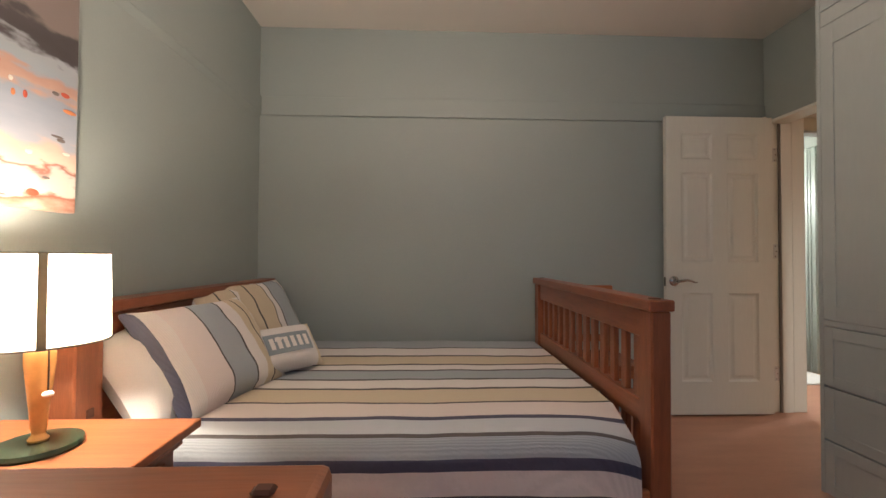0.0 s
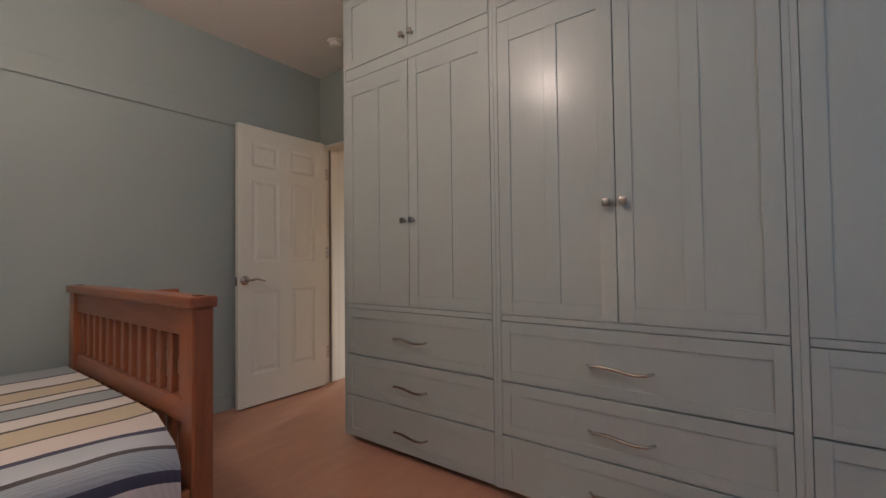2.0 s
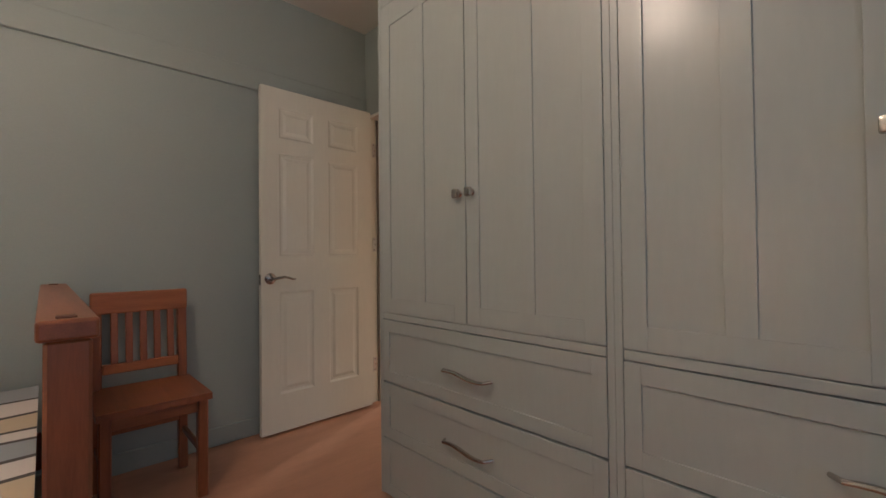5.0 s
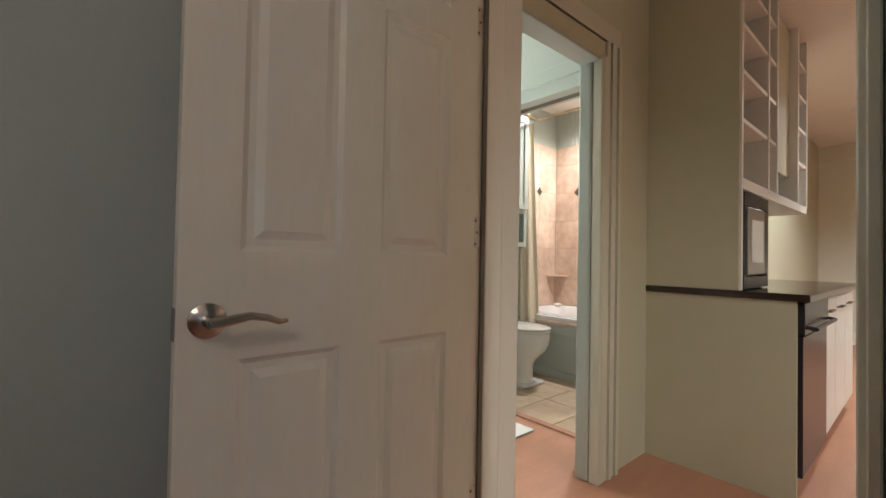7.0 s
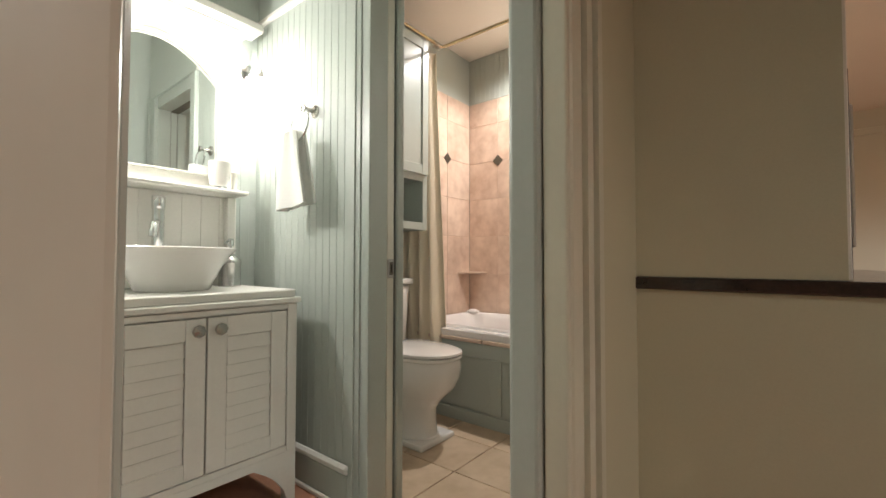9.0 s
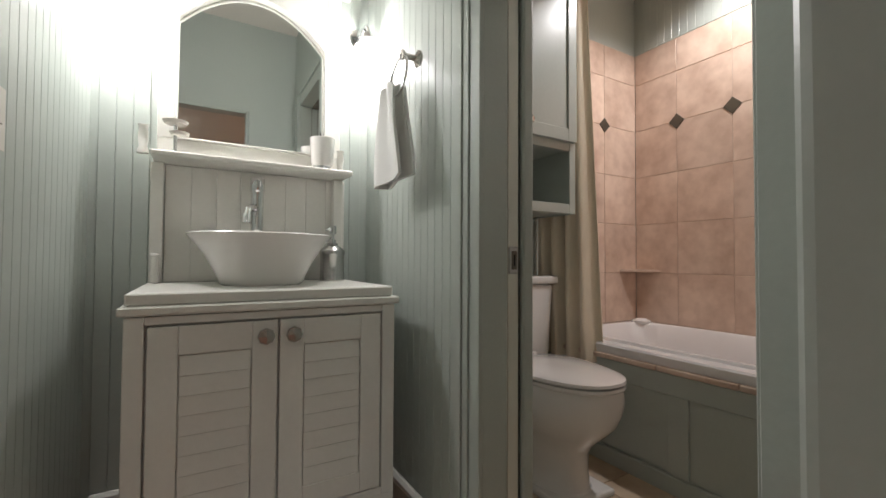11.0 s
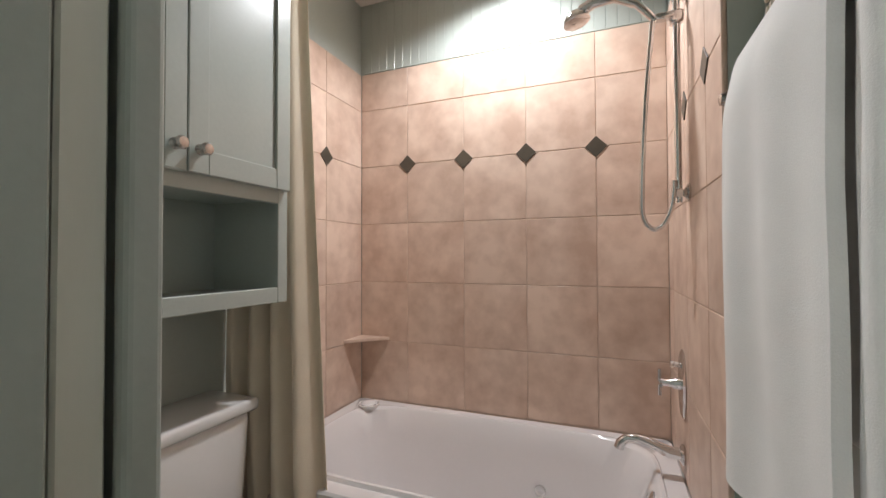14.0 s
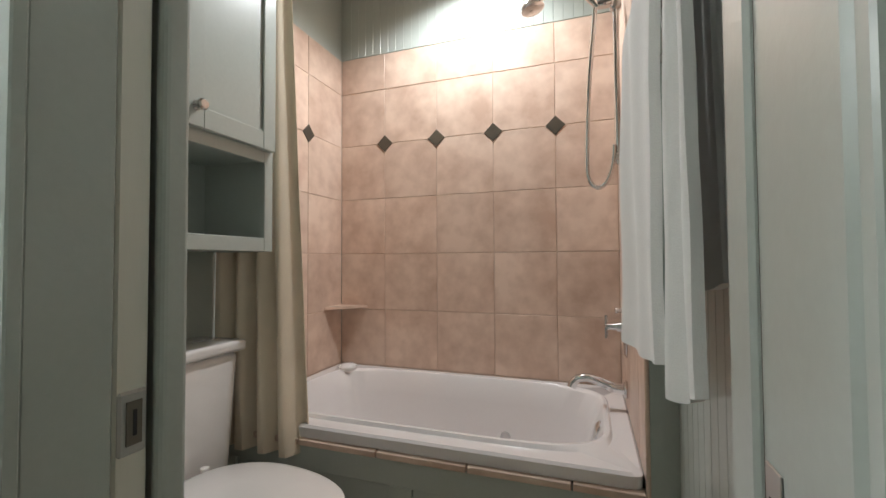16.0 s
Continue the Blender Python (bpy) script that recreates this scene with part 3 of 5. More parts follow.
quilt = whole("quilt", sheet(60, 110, quilt_at, uv=lambda u, v: (v, u), thick=0.010), QUILT,
              "quilt with blue, beige, ivory and navy stripes, spread flat", "quilt", (-0.1, 2.0, MT), smooth=True)


def lean(x, y, z, tilt, turn):
    """Cushion pose: faces east, leans back by tilt, turned about the vertical."""
    return Matrix.Translation((x, y, z)) @ Matrix.Rotation(radians(-90 + turn), 4, "Z") @ Matrix.Rotation(radians(tilt), 4, "X")


whole("pillow", cushion(0.50, 0.40, 0.20, lean(-0.90, 1.63, 0.655, 40, -10)), LINEN, "plump white cotton pillow leaning on the headboard", "pillow", (-0.91, 1.53, 0.5), "pillows on the bed", True)
whole("pillow_sham", cushion(0.62, 0.45, 0.17, lean(-0.80, 1.755, 0.690, 36, -12)), SHAM, "striped sham pillow with navy edge and blue band", "pillow", (-0.83, 1.68, 0.5), "pillows on the bed", True)
whole("pillow_sham", cushion(0.60, 0.46, 0.14, lean(-0.90, 2.18, 0.705, 26, -8)), SHAM_FAR, "beige striped sham pillow behind the near sham", "pillow", (-0.90, 2.10, 0.5), "pillows on the bed", True)
whole("pillow_sham", cushion(0.62, 0.47, 0.16, lean(-0.86, 2.42, 0.715, 28, -10)), SHAM_FAR, "beige and blue striped sham pillow by the wall", "pillow", (-0.83, 2.40, 0.5), "pillows on the bed", True)
bol = thing("cushion", "small oblong pinstriped cushion with grey lettered patch", "cushion", (-0.58, 2.02, MT))
patch_m = lean(-0.655, 2.02, 0.628, 36, -36)
body_part = part("body", cushion(0.46, 0.23, 0.15, patch_m), BOLSTER, bol, smooth=True)
def patch_at(u, v):
    a, b = -0.65 + u * 1.05, -0.42 + v * 0.84
    t = max(0.0, (1 - abs(a) ** 3.2)) ** 0.55 * max(0.0, (1 - abs(b) ** 3.2)) ** 0.55
    return patch_m @ Vector((a * 0.23, 0.075 * t + 0.006, b * 0.115))
PATCH = material("grey_blue_patch_cotton", (0.26, 0.30, 0.32), 0.9)
part("patch", sheet(14, 6, patch_at), PATCH, bol, "grey patch with blurred pale lettering", True)
for k in range(6):
    u0 = 0.08 + k * 0.15
    bar = sheet(4, 4, lambda u, v: patch_m @ (patch_m.inverted() @ patch_at(u0 + u * 0.09, 0.22 + v * 0.56) + Vector((0, 0.003, 0))))
    part("letter_bar", bar, LINEN, bol)

# bedside table and lamp
ns = thing("nightstand", "reddish pine bedside table with overhanging top", "nightstand", (-0.82, 0.95, 0.0))
part("top", block((-1.10, 0.72, 0.598), (-0.570, 1.225, 0.622), 0.005, 2), WOOD_X, ns)
part("body", blocks(((-1.085, 0.76, 0.12), (-0.62, 1.185, 0.585)), ((-1.09, 0.745, 0.56), (-0.605, 1.20, 0.598)), bevel=0.004), WOOD_Z, ns)
dr = part("drawer", block((-0.62, 0.80, 0.40), (-0.608, 1.135, 0.545), 0.004), WOOD, ns)
part("knob", lathe([(0.0, 0.0), (0.008, 0.0), (0.007, 0.012), (0.015, 0.02), (0.0, 0.026)], (-0.608, 0.967, 0.475), 14, turn=Matrix.Rotation(radians(90), 4, "Y")), PEG, dr, smooth=True)
for x in (-1.085, -0.665):
    for y in (0.76, 1.13):
        part("leg", block((x, y, 0.0), (x + 0.045, y + 0.045, 0.13), 0.004), WOOD_Z, ns)

tl_ = thing("table_lamp", "lit bedside lamp with cream drum shade, amber stem", "table lamp", (-0.845, 1.044, 0.622))
part("base", lathe([(0.0, 0.622), (0.082, 0.622), (0.085, 0.628), (0.082, 0.637), (0.03, 0.641), (0.0, 0.641)], (-0.845, 1.044, 0), 36), GREEN_BASE, tl_, smooth=True)
part("collar", lathe([(0.017, 0.640), (0.020, 0.646), (0.013, 0.654), (0.012, 0.66)], (-0.845, 1.044, 0), 24), AMBER, tl_, smooth=True)
part("stem", lathe([(0.012, 0.656), (0.015, 0.67), (0.018, 0.71), (0.024, 0.77), (0.029, 0.82), (0.029, 0.845), (0.024, 0.860), (0.010, 0.866)], (-0.845, 1.044, 0), 28), AMBER, tl_, "glowing amber glass stem", True)
shade = part("shade", lathe([(0.130, 0.868), (0.125, 1.072)], (-0.845, 1.044, 0), 48), SHADE, tl_, "cream fabric drum shade", True)
bmesh_shade = bmesh.new()
bmesh_shade.from_mesh(shade.data)
bmesh.ops.delete(bmesh_shade, geom=[f for f in bmesh_shade.faces if len(f.verts) > 4], context="FACES")
bmesh_shade.to_mesh(shade.data)
bmesh_shade.free()
TRIM = material("grey_shade_trim", (0.16, 0.14, 0.11), 0.8)
for z, r in ((0.868, 0.1305), (1.072, 0.1255)):
    part("shade_trim", tube([(-0.845 + r * math.cos(a * math.pi / 24), 1.044 + r * math.sin(a * math.pi / 24), z) for a in range(48)], 0.0022, 6, True), TRIM, shade)
ang = math.atan2(-1.0, 0.90)
band = [(-0.845 + 0.1325 * math.cos(ang + d), 1.044 + 0.1325 * math.sin(ang + d), z) for z in (0.868, 1.072) for d in (-0.06, 0.06)]
bm = bmesh.new()
vs = [bm.verts.new(p) for p in band]
bm.faces.new((vs[0], vs[1], vs[3], vs[2]))
bmesh.ops.solidify(bm, geom=bm.faces[:], thickness=0.001)
part("ribbon", bm, TRIM, shade, "grey ribbon down the shade")
part("pull_chain", tube([(-0.796, 1.01, 0.87), (-0.796, 1.01, 0.765)], 0.0018, 6), NICKEL, tl_)
part("pull_bead", lathe([(0.0, -0.007), (0.009, -0.004), (0.011, 0.0), (0.008, 0.005), (0.0, 0.007)], (-0.796, 1.01, 0.758), 12), PLASTIC, tl_, smooth=True)

# painting above the bedside table
paint_m = bpy.data.materials.new("loose_beach_brushwork")
paint_m.use_nodes = True
pn, pl = paint_m.node_tree.nodes, paint_m.node_tree.links.new
ptc, pmap, pno, prm = pn.new("ShaderNodeTexCoord"), pn.new("ShaderNodeMapping"), pn.new("ShaderNodeTexNoise"), pn.new("ShaderNodeValToRGB")
psep, padd = pn.new("ShaderNodeSeparateXYZ"), pn.new("ShaderNodeMath")
pmap.inputs["Scale"].default_value = (1, 3.2, 9)
pno.inputs["Scale"].default_value, pno.inputs["Detail"].default_value = 2.4, 9
padd.operation = "MULTIPLY_ADD"
padd.inputs[1].default_value = 0.15
pl(ptc.outputs["Object"], pmap.inputs["Vector"])
pl(pmap.outputs["Vector"], pno.inputs["Vector"])
pl(ptc.outputs["Object"], psep.inputs[0])
pl(pno.outputs["Fac"], padd.inputs[0])
pl(psep.outputs["Z"], padd.inputs[2])
prm.color_ramp.interpolation = "LINEAR"
for i, (at, c) in enumerate([(0.07, (0.60, 0.40, 0.30)), (0.11, (0.30, 0.09, 0.05)), (0.13, (0.68, 0.55, 0.47)), (0.175, (0.66, 0.53, 0.46)), (0.19, (0.32, 0.10, 0.06)), (0.205, (0.78, 0.56, 0.44)),
                             (0.25, (0.66, 0.46, 0.36)), (0.275, (0.40, 0.42, 0.47)), (0.40, (0.30, 0.34, 0.40)), (0.42, (0.50, 0.32, 0.24)), (0.455, (0.46, 0.28, 0.21)), (0.475, (0.32, 0.36, 0.40)),
                             (0.525, (0.34, 0.36, 0.38)), (0.545, (0.06, 0.05, 0.05)), (0.61, (0.07, 0.06, 0.06)), (0.64, (0.24, 0.19, 0.17))]):
    e = prm.color_ramp.elements[i] if i < 2 else prm.color_ramp.elements.new(at)
    e.position, e.color = at, (*c, 1)
pl(padd.outputs[0], prm.inputs["Fac"])
pl(prm.outputs["Color"], pn["Principled BSDF"].inputs["Base Color"])
pn["Principled BSDF"].inputs["Roughness"].default_value = 0.6
picture = thing("painting", "loose orange and grey beach painting on canvas", "painting", (-1.10, 1.0, 1.20))
part("canvas", block((-1.108, 0.62, 1.20), (-1.072, 1.41, 1.92), 0.003), paint_m, picture)
BRUSH = [material("dab_red", (0.45, 0.08, 0.04), 0.6), material("dab_white", (0.72, 0.66, 0.58), 0.6), material("dab_dark", (0.16, 0.13, 0.12), 0.6), material("dab_orange", (0.60, 0.22, 0.08), 0.6)]
rng = random.Random(5)
for k in range(46):
    y, z = 0.66 + rng.random() * 0.72, 1.22 + rng.random() ** 1.3 * 0.36
    dy, dz = 0.006 + rng.random() * 0.020, 0.003 + rng.random() * 0.009
    part("brush_dab", lathe([(0.0, 0.0), (dy, 0.0), (dy * 0.8, 0.0022), (0.0, 0.003)], (-1.0722, y, z), 11, dz / dy, 1.0, turn=Matrix.Rotation(radians(90), 4, "Y")), BRUSH[k % 4], picture)

# end board of a second bed, in the foreground at the start
low = thing("bed_end", "reddish pine end board with flat cap", "bed end", (-0.50, 0.24, 0.0))
lcap = part("cap", block((-1.09, 0.185, 0.905), (-0.004, 0.286, 0.948), 0.006, 2), WOOD_X, low)
part("peg", block((-0.038, 0.248, 0.9475), (-0.026, 0.258, 0.951), 0.002), PEG, lcap)
part("board", block((-1.0, 0.225, 0.25), (-0.10, 0.25, 0.905), 0.004), WOOD_X, low)
for x in (-1.085, -0.105):
    part("post", block((x, 0.20, 0.0), (x + 0.09, 0.275, 0.906), 0.005), WOOD_Z, low)

# chair by the foot of the bed
ch = thing("chair", "reddish wooden slat-back chair against the wall", "chair", (1.10, 2.62, 0.0))
part("seat", sheet(12, 12, lambda u, v: (0.905 + u * 0.395, 2.405 + v * 0.42, 0.452 - 0.010 * math.sin(math.pi * u) * math.sin(math.pi * v)), thick=-0.028), WOOD, ch, smooth=True)
for x in (0.915, 1.25):
    part("front_leg", block((x, 2.425, 0.0), (x + 0.04, 2.465, 0.428), 0.005), WOOD_Z, ch)
    bm = block((x, 2.80, 0.0), (x + 0.04, 2.835, 0.885), 0.005)
    for v in bm.verts:
        v.co.y += 0.045 * max(0.0, (v.co.z - 0.45) / 0.43) - 0.02
    part("back_leg", bm, WOOD_Z, ch)
part("crest_rail", block((0.912, 2.818, 0.785), (1.293, 2.846, 0.885), 0.008, 2), WOOD_X, ch)
part("lower_back_rail", block((0.955, 2.792, 0.515), (1.25, 2.815, 0.56), 0.004), WOOD_X, ch)
for k in range(5):
    x = 0.985 + k * 0.055
    bm = block((x, 2.795, 0.555), (x + 0.028, 2.812, 0.79), 0.003)
    for v in bm.verts:
        v.co.y += 0.022 * (v.co.z - 0.555) / 0.23
    part("slat", bm, WOOD_Z, ch)
part("apron", block((0.955, 2.435, 0.37), (1.25, 2.455, 0.428), 0.003), WOOD_X, ch)
part("apron", block((0.925, 2.465, 0.37), (0.945, 2.78, 0.428), 0.003), WOOD, ch)
part("apron", block((1.26, 2.465, 0.37), (1.28, 2.78, 0.428), 0.003), WOOD, ch)
part("stretcher", block((0.955, 2.785, 0.24), (1.25, 2.81, 0.275), 0.003), WOOD_X, ch)
for x in (0.927, 1.262):
    part("stretcher", block((x, 2.465, 0.18), (x + 0.018, 2.78, 0.21), 0.003), WOOD, ch)

SH = Vector((0, 0, 0))

# ---- setting: hall, living room and bath ----
structure("floor_hall", blocks(((2.67, -1.6, FH - 0.1), (9.3, 3.40, FH)), ((2.85, 3.40, FH - 0.1), (3.84, 5.06, FH))), FLOOR, "orange-brown wood floor of hall and living room", "floor")
structure("floor_bath", block((3.84, 3.44, FH - 0.1), (5.75, 5.15, FH - 0.006)), GROUT, "grout bed of the tiled bathroom floor", "floor")
structure("threshold", block((3.845, 3.58, FH - 0.006), (3.895, 4.188, FH + 0.010), 0.004), FLOOR, "wooden threshold strip at the pocket door", "threshold")
structure("ceiling_hall", blocks(((2.67, -1.6, CEIL), (9.42, 3.40, CEIL + 0.1)), ((2.67, 3.40, CEIL), (5.75, 5.18, CEIL + 0.1))), CEILING, "cream painted ceiling of hall, living room and bath", "ceiling")
structure("wall_hall_north", wall_with_hole("x", (2.67, 3.315, FH), (9.42, 3.36, CEIL), (2.80, 3.475, FH, 2.0)), WALL_HALL, "khaki painted hall wall with the bath doorway")
structure("wall_bath_entry", wall_with_hole("x", (2.67, 3.36, FH), (3.80, 3.40, CEIL), (2.80, 3.475, FH, 2.0)), WALL_BATH, "sage painted inner side of the bath doorway wall")
structure("wall_bath_west", blocks(((2.72, 3.468, FH), (2.85, 5.18, CEIL)), ((2.72, 3.40, FH), (2.79, 3.468, CEIL))), WALL_BATH, "sage painted west wall of the vanity room")
structure("wall_bath_north", block((2.85, 5.06, FH), (4.0, 5.18, CEIL)), WALL_BATH, "sage painted wall behind the vanity")
structure("wall_pocket_west", wall_with_hole("y", (3.80, 3.40, FH), (3.885, 5.06, CEIL), (3.572, 4.211, FH, 2.055)), WALL_BATH, "sage painted wall with the pocket door opening")
structure("wall_pocket_east", wall_with_hole("y", (3.942, 3.40, FH), (3.970, 5.06, CEIL), (3.572, 4.212, FH, 2.055)), WALL_BATH, "sage painted toilet room side of the pocket wall")
# core coloured dark to give the shade inside the door pocket
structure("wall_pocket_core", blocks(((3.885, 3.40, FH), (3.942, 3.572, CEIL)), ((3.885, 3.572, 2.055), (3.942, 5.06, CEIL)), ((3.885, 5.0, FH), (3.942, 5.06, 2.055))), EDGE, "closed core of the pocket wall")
structure("wall_toilet_north", block((3.97, 5.038, FH), (5.75, 5.15, CEIL)), WALL_BATH, "sage painted wall behind toilet and tub end")
structure("wall_tub_east", block((5.638, 3.44, FH), (5.75, 5.038, CEIL)), WALL_BATH, "sage painted wall along the tub")
structure("wall_shower_south", blocks(((4.725, 3.42, FH), (5.638, 3.555, CEIL)), ((3.97, 3.38, FH), (4.725, 3.49, CEIL))), WALL_BATH, "sage painted wall with shower fittings and towel bar")
structure("wall_living_east", block((9.3, -1.6, FH), (9.42, 3.315, CEIL)), WALL_LIVING, "pale cream living room wall with the framed print")
structure("wall_living_south", block((2.67, -1.72, FH), (9.42, -1.6, CEIL)), WALL_LIVING, "pale cream living room wall closing the space")
structure("baseboard_living", blocks(((9.28, -1.6, FH), (9.3, 3.31, 0.15)), ((9.273, -1.6, FH), (9.28, 3.31, 0.02))), WHITE, "tall white living room baseboard", "baseboard")
structure("trim_picture_rail_living", block((9.275, -1.6, 2.36), (9.3, 3.31, 2.44), 0.01, 2), WALL_LIVING, "picture rail moulding on the living room wall", "trim")

# bath doorway
bd = thing("door_frame", "fluted cream and sage casing of the bath doorway", "door frame", (3.2, 3.24, FH), kind="structure")


def fluted(x0, x1, y, z0, z1, n):
    bits = []
    w = (x1 - x0) / n
    for k in range(n):
        d = 0.012 if k % 2 == 0 else 0.022
        bits.append(((x0 + k * w + 0.0028, y - d, z0), (x0 + (k + 1) * w - 0.0028, y, z1)))
    bits.append(((x0, y - 0.009, z0), (x1, y, z1)))
    return blocks(*bits, bevel=0.0)


part("flat_strip", block((3.478, 3.296, FH), (3.512, 3.315, 2.01), 0.004), CASING, bd)
part("fluted_casing", fluted(3.516, 3.645, 3.315, FH, 2.09, 4), CASING, bd)
part("left_casing", block((2.701, 3.238, FH), (2.798, 3.315, 2.09), 0.006, 2), DOOR, bd, "flat cream casing board")
part("head_casing", fluted(2.715, 3.645, 3.315, 2.092, 2.18, 1), CASING, bd)
part("right_jamb", block((3.450, 3.347, FH), (3.474, 3.415, 1.998), 0.012, 3), WALL_BATH, bd)
part("hall_jamb", block((3.457, 3.297, FH), (3.474, 3.344, 1.998), 0.004, 2), CASING, bd)
part("left_jamb", block((2.801, 3.298, FH), (2.816, 3.399, 1.998), 0.004), WALL_BATH, bd)
part("head_jamb", block((2.817, 3.305, 1.982), (3.452, 3.405, 1.998), 0.003), WALL_BATH, bd)

# pocket opening
pf = thing("door_frame", "sage moulded casing round the pocket door opening", "door frame", (3.85, 3.9, FH), kind="structure")
for y0, y1, sgn in ((4.194, 4.30, 1), (3.455, 3.575, -1)):
    a, b = (y0, y1)
    part("casing", blocks(((3.786, a, FH), (3.80, b, 2.13)), ((3.780, a + 0.045, FH), (3.786, b - 0.006, 2.12)), ((3.774, b - 0.035 if sgn > 0 else a + 0.006, FH), (3.780, b - 0.006 if sgn > 0 else a + 0.035, 2.12)), bevel=0.002), WALL_BATH, pf)
part("head_casing", block((3.786, 3.455, 2.132), (3.80, 4.30, 2.22), 0.003), WALL_BATH, pf)
part("strike_jamb", blocks(((3.80, 3.56, FH), (3.884, 3.578, 2.05)), ((3.8845, 3.556, FH), (3.9295, 3.573, 2.05)), ((3.93, 3.56, FH), (3.985, 3.578, 2.05)), ((3.970, 3.50, FH), (3.985, 3.56, 2.05)), bevel=0.004), WALL_BATH, pf)
strike = part("strike_plate", block((3.894, 3.5732, 0.875), (3.920, 3.5750, 0.968), 0.0008), STEEL, pf, "steel strike plate")
part("strike_slot", block((3.902, 3.5751, 0.897), (3.912, 3.5757, 0.946)), BLACK, strike)
part("pocket_stop", block((3.80, 4.199, FH), (3.884, 4.21, 2.05), 0.003), WALL_BATH, pf)
part("inner_stop", block((3.934, 4.192, FH), (3.972, 4.2115, 2.05), 0.008, 3), WALL_BATH, pf)
pocket = thing("door_2", "cream pocket door slid open, only its edge showing", "door", (3.912, 4.6, FH), kind="structure")
part("leaf", block((3.889, 4.206, FH + 0.012), (3.929, 4.96, 2.05), 0.003), DOOR, pocket)
latch = part("edge_latch", block((3.892, 4.202, 0.885), (3.926, 4.209, 0.960), 0.003), STEEL, pocket, "steel edge pull plate")
part("slot", block((3.900, 4.2005, 0.897), (3.918, 4.203, 0.948)), EDGE, latch)
part("key_slot", block((3.907, 4.1990, 0.908), (3.911, 4.2008, 0.938)), BLACK, latch)

# side door on the west wall of the vanity room
wd = thing("door_3", "closed sage flat door in the vanity room", "door", (2.765, 4.0, FH), kind="structure")
part("leaf", block((2.851, 3.475, FH + 0.01), (2.860, 3.975, 2.02), 0.002), WALL_BATH, wd)
part("casing", blocks(((2.8505, 3.98, FH), (2.862, 4.12, 2.10)), ((2.862, 4.0, FH), (2.868, 4.03, 2.09)), ((2.862, 4.085, FH), (2.867, 4.11, 2.09)), bevel=0.002), WALL_BATH, wd)
part("knob", lathe([(0.0, 0.0), (0.009, 0.0), (0.005, 0.003), (0.008, 0.007), (0.0, 0.010)], (2.860, 3.90, 0.93), 18, turn=Matrix.Rotation(radians(90), 4, "Y")), NICKEL, wd, "small round nickel knob", True)
sw = thing("light_switch", "white light switch plate on the wall", "light switch", (2.852, 4.32, 1.12))
part("plate", block((2.8505, 4.285, 1.11), (2.8565, 4.355, 1.225), 0.002), PLASTIC, sw)
part("toggle", block((2.8565, 4.312, 1.155), (2.862, 4.328, 1.18), 0.001), PLASTIC, sw)

# baseboards of the vanity room
for nm, lo, hi in (("baseboard_bead", (3.78, 4.302, FH), (3.80, 5.05, 0.13)), ("baseboard_vanity", (2.868, 5.04, FH), (3.78, 5.06, 0.13)), ("baseboard_west", (2.85, 4.122, FH), (2.868, 5.04, 0.13))):
    cap_lo, cap_hi = list(lo), list(hi)
    cap_lo[2], cap_hi[2] = 0.131, 0.165
    if nm == "baseboard_bead":
        cap_lo[0] -= 0.008
    elif nm == "baseboard_vanity":
        cap_lo[1] -= 0.008
    else:
        cap_hi[0] += 0.008
    b = structure(nm, blocks((lo, hi), bevel=0.003), WALL_BATH, "sage baseboard with a stepped moulded cap", "baseboard")
    part("moulded_cap", blocks((cap_lo, cap_hi), bevel=0.010), WHITE, b)
structure("baseboard_toilet", block((3.986, 3.4902, FH), (4.722, 3.506, 0.166), 0.004), WALL_BATH, "sage baseboard under the towel bar", "baseboard")
structure("trim_shoe", block((3.765, 4.302, FH), (3.78, 5.03, FH + 0.022), 0.005), WHITE, "thin white shoe moulding along the baseboard", "trim")
structure("trim_bead_cap_east", block((3.775, 4.302, 2.12), (3.80, 5.04, 2.15), 0.006), WHITE, "pale cap moulding on the beadboard wall", "trim")
structure("trim_bead_cap_north", block((2.85, 5.035, 2.12), (3.775, 5.06, 2.15), 0.006), WHITE, "pale cap moulding behind the vanity", "trim")


# ---- vanity ----
van = thing("vanity_cabinet", "white vanity with louvered doors on curved feet", "vanity", (3.32, 4.8, FH))
VX0, VX1, VY0, VY1, VT = 3.015, 3.688, 4.505, 5.03, 0.840
part("body", blocks(((VX0 + 0.01, VY0 + 0.022, 0.225), (VX1 - 0.01, VY1, VT - 0.06))), WHITE, van)
part("face_frame", blocks(((VX0, VY0, 0.215), (VX0 + 0.040, VY0 + 0.021, VT - 0.055)), ((VX1 - 0.040, VY0, 0.215), (VX1, VY0 + 0.021, VT - 0.055)),
                          ((VX0 + 0.040, VY0, 0.765), (VX1 - 0.040, VY0 + 0.021, VT - 0.055)), ((VX0 + 0.040, VY0, 0.215), (VX1 - 0.040, VY0 + 0.021, 0.238)), bevel=0.002), WHITE, van)
part("top", blocks(((VX0 - 0.012, VY0 - 0.012, VT - 0.052), (VX1 + 0.012, VY1, VT - 0.030)), ((VX0, VY0 + 0.004, VT - 0.030), (VX1 - 0.004, VY1, VT)), bevel=0.004), WHITE, van)
def apron_z(x):
    s = (x - VX0) / (VX1 - VX0)
    e = min(s, 1 - s)
    return FH + 0.001 if e < 0.045 else min(FH + 0.19 * min(1, (e - 0.045) / 0.22) ** 0.45, 0.185)


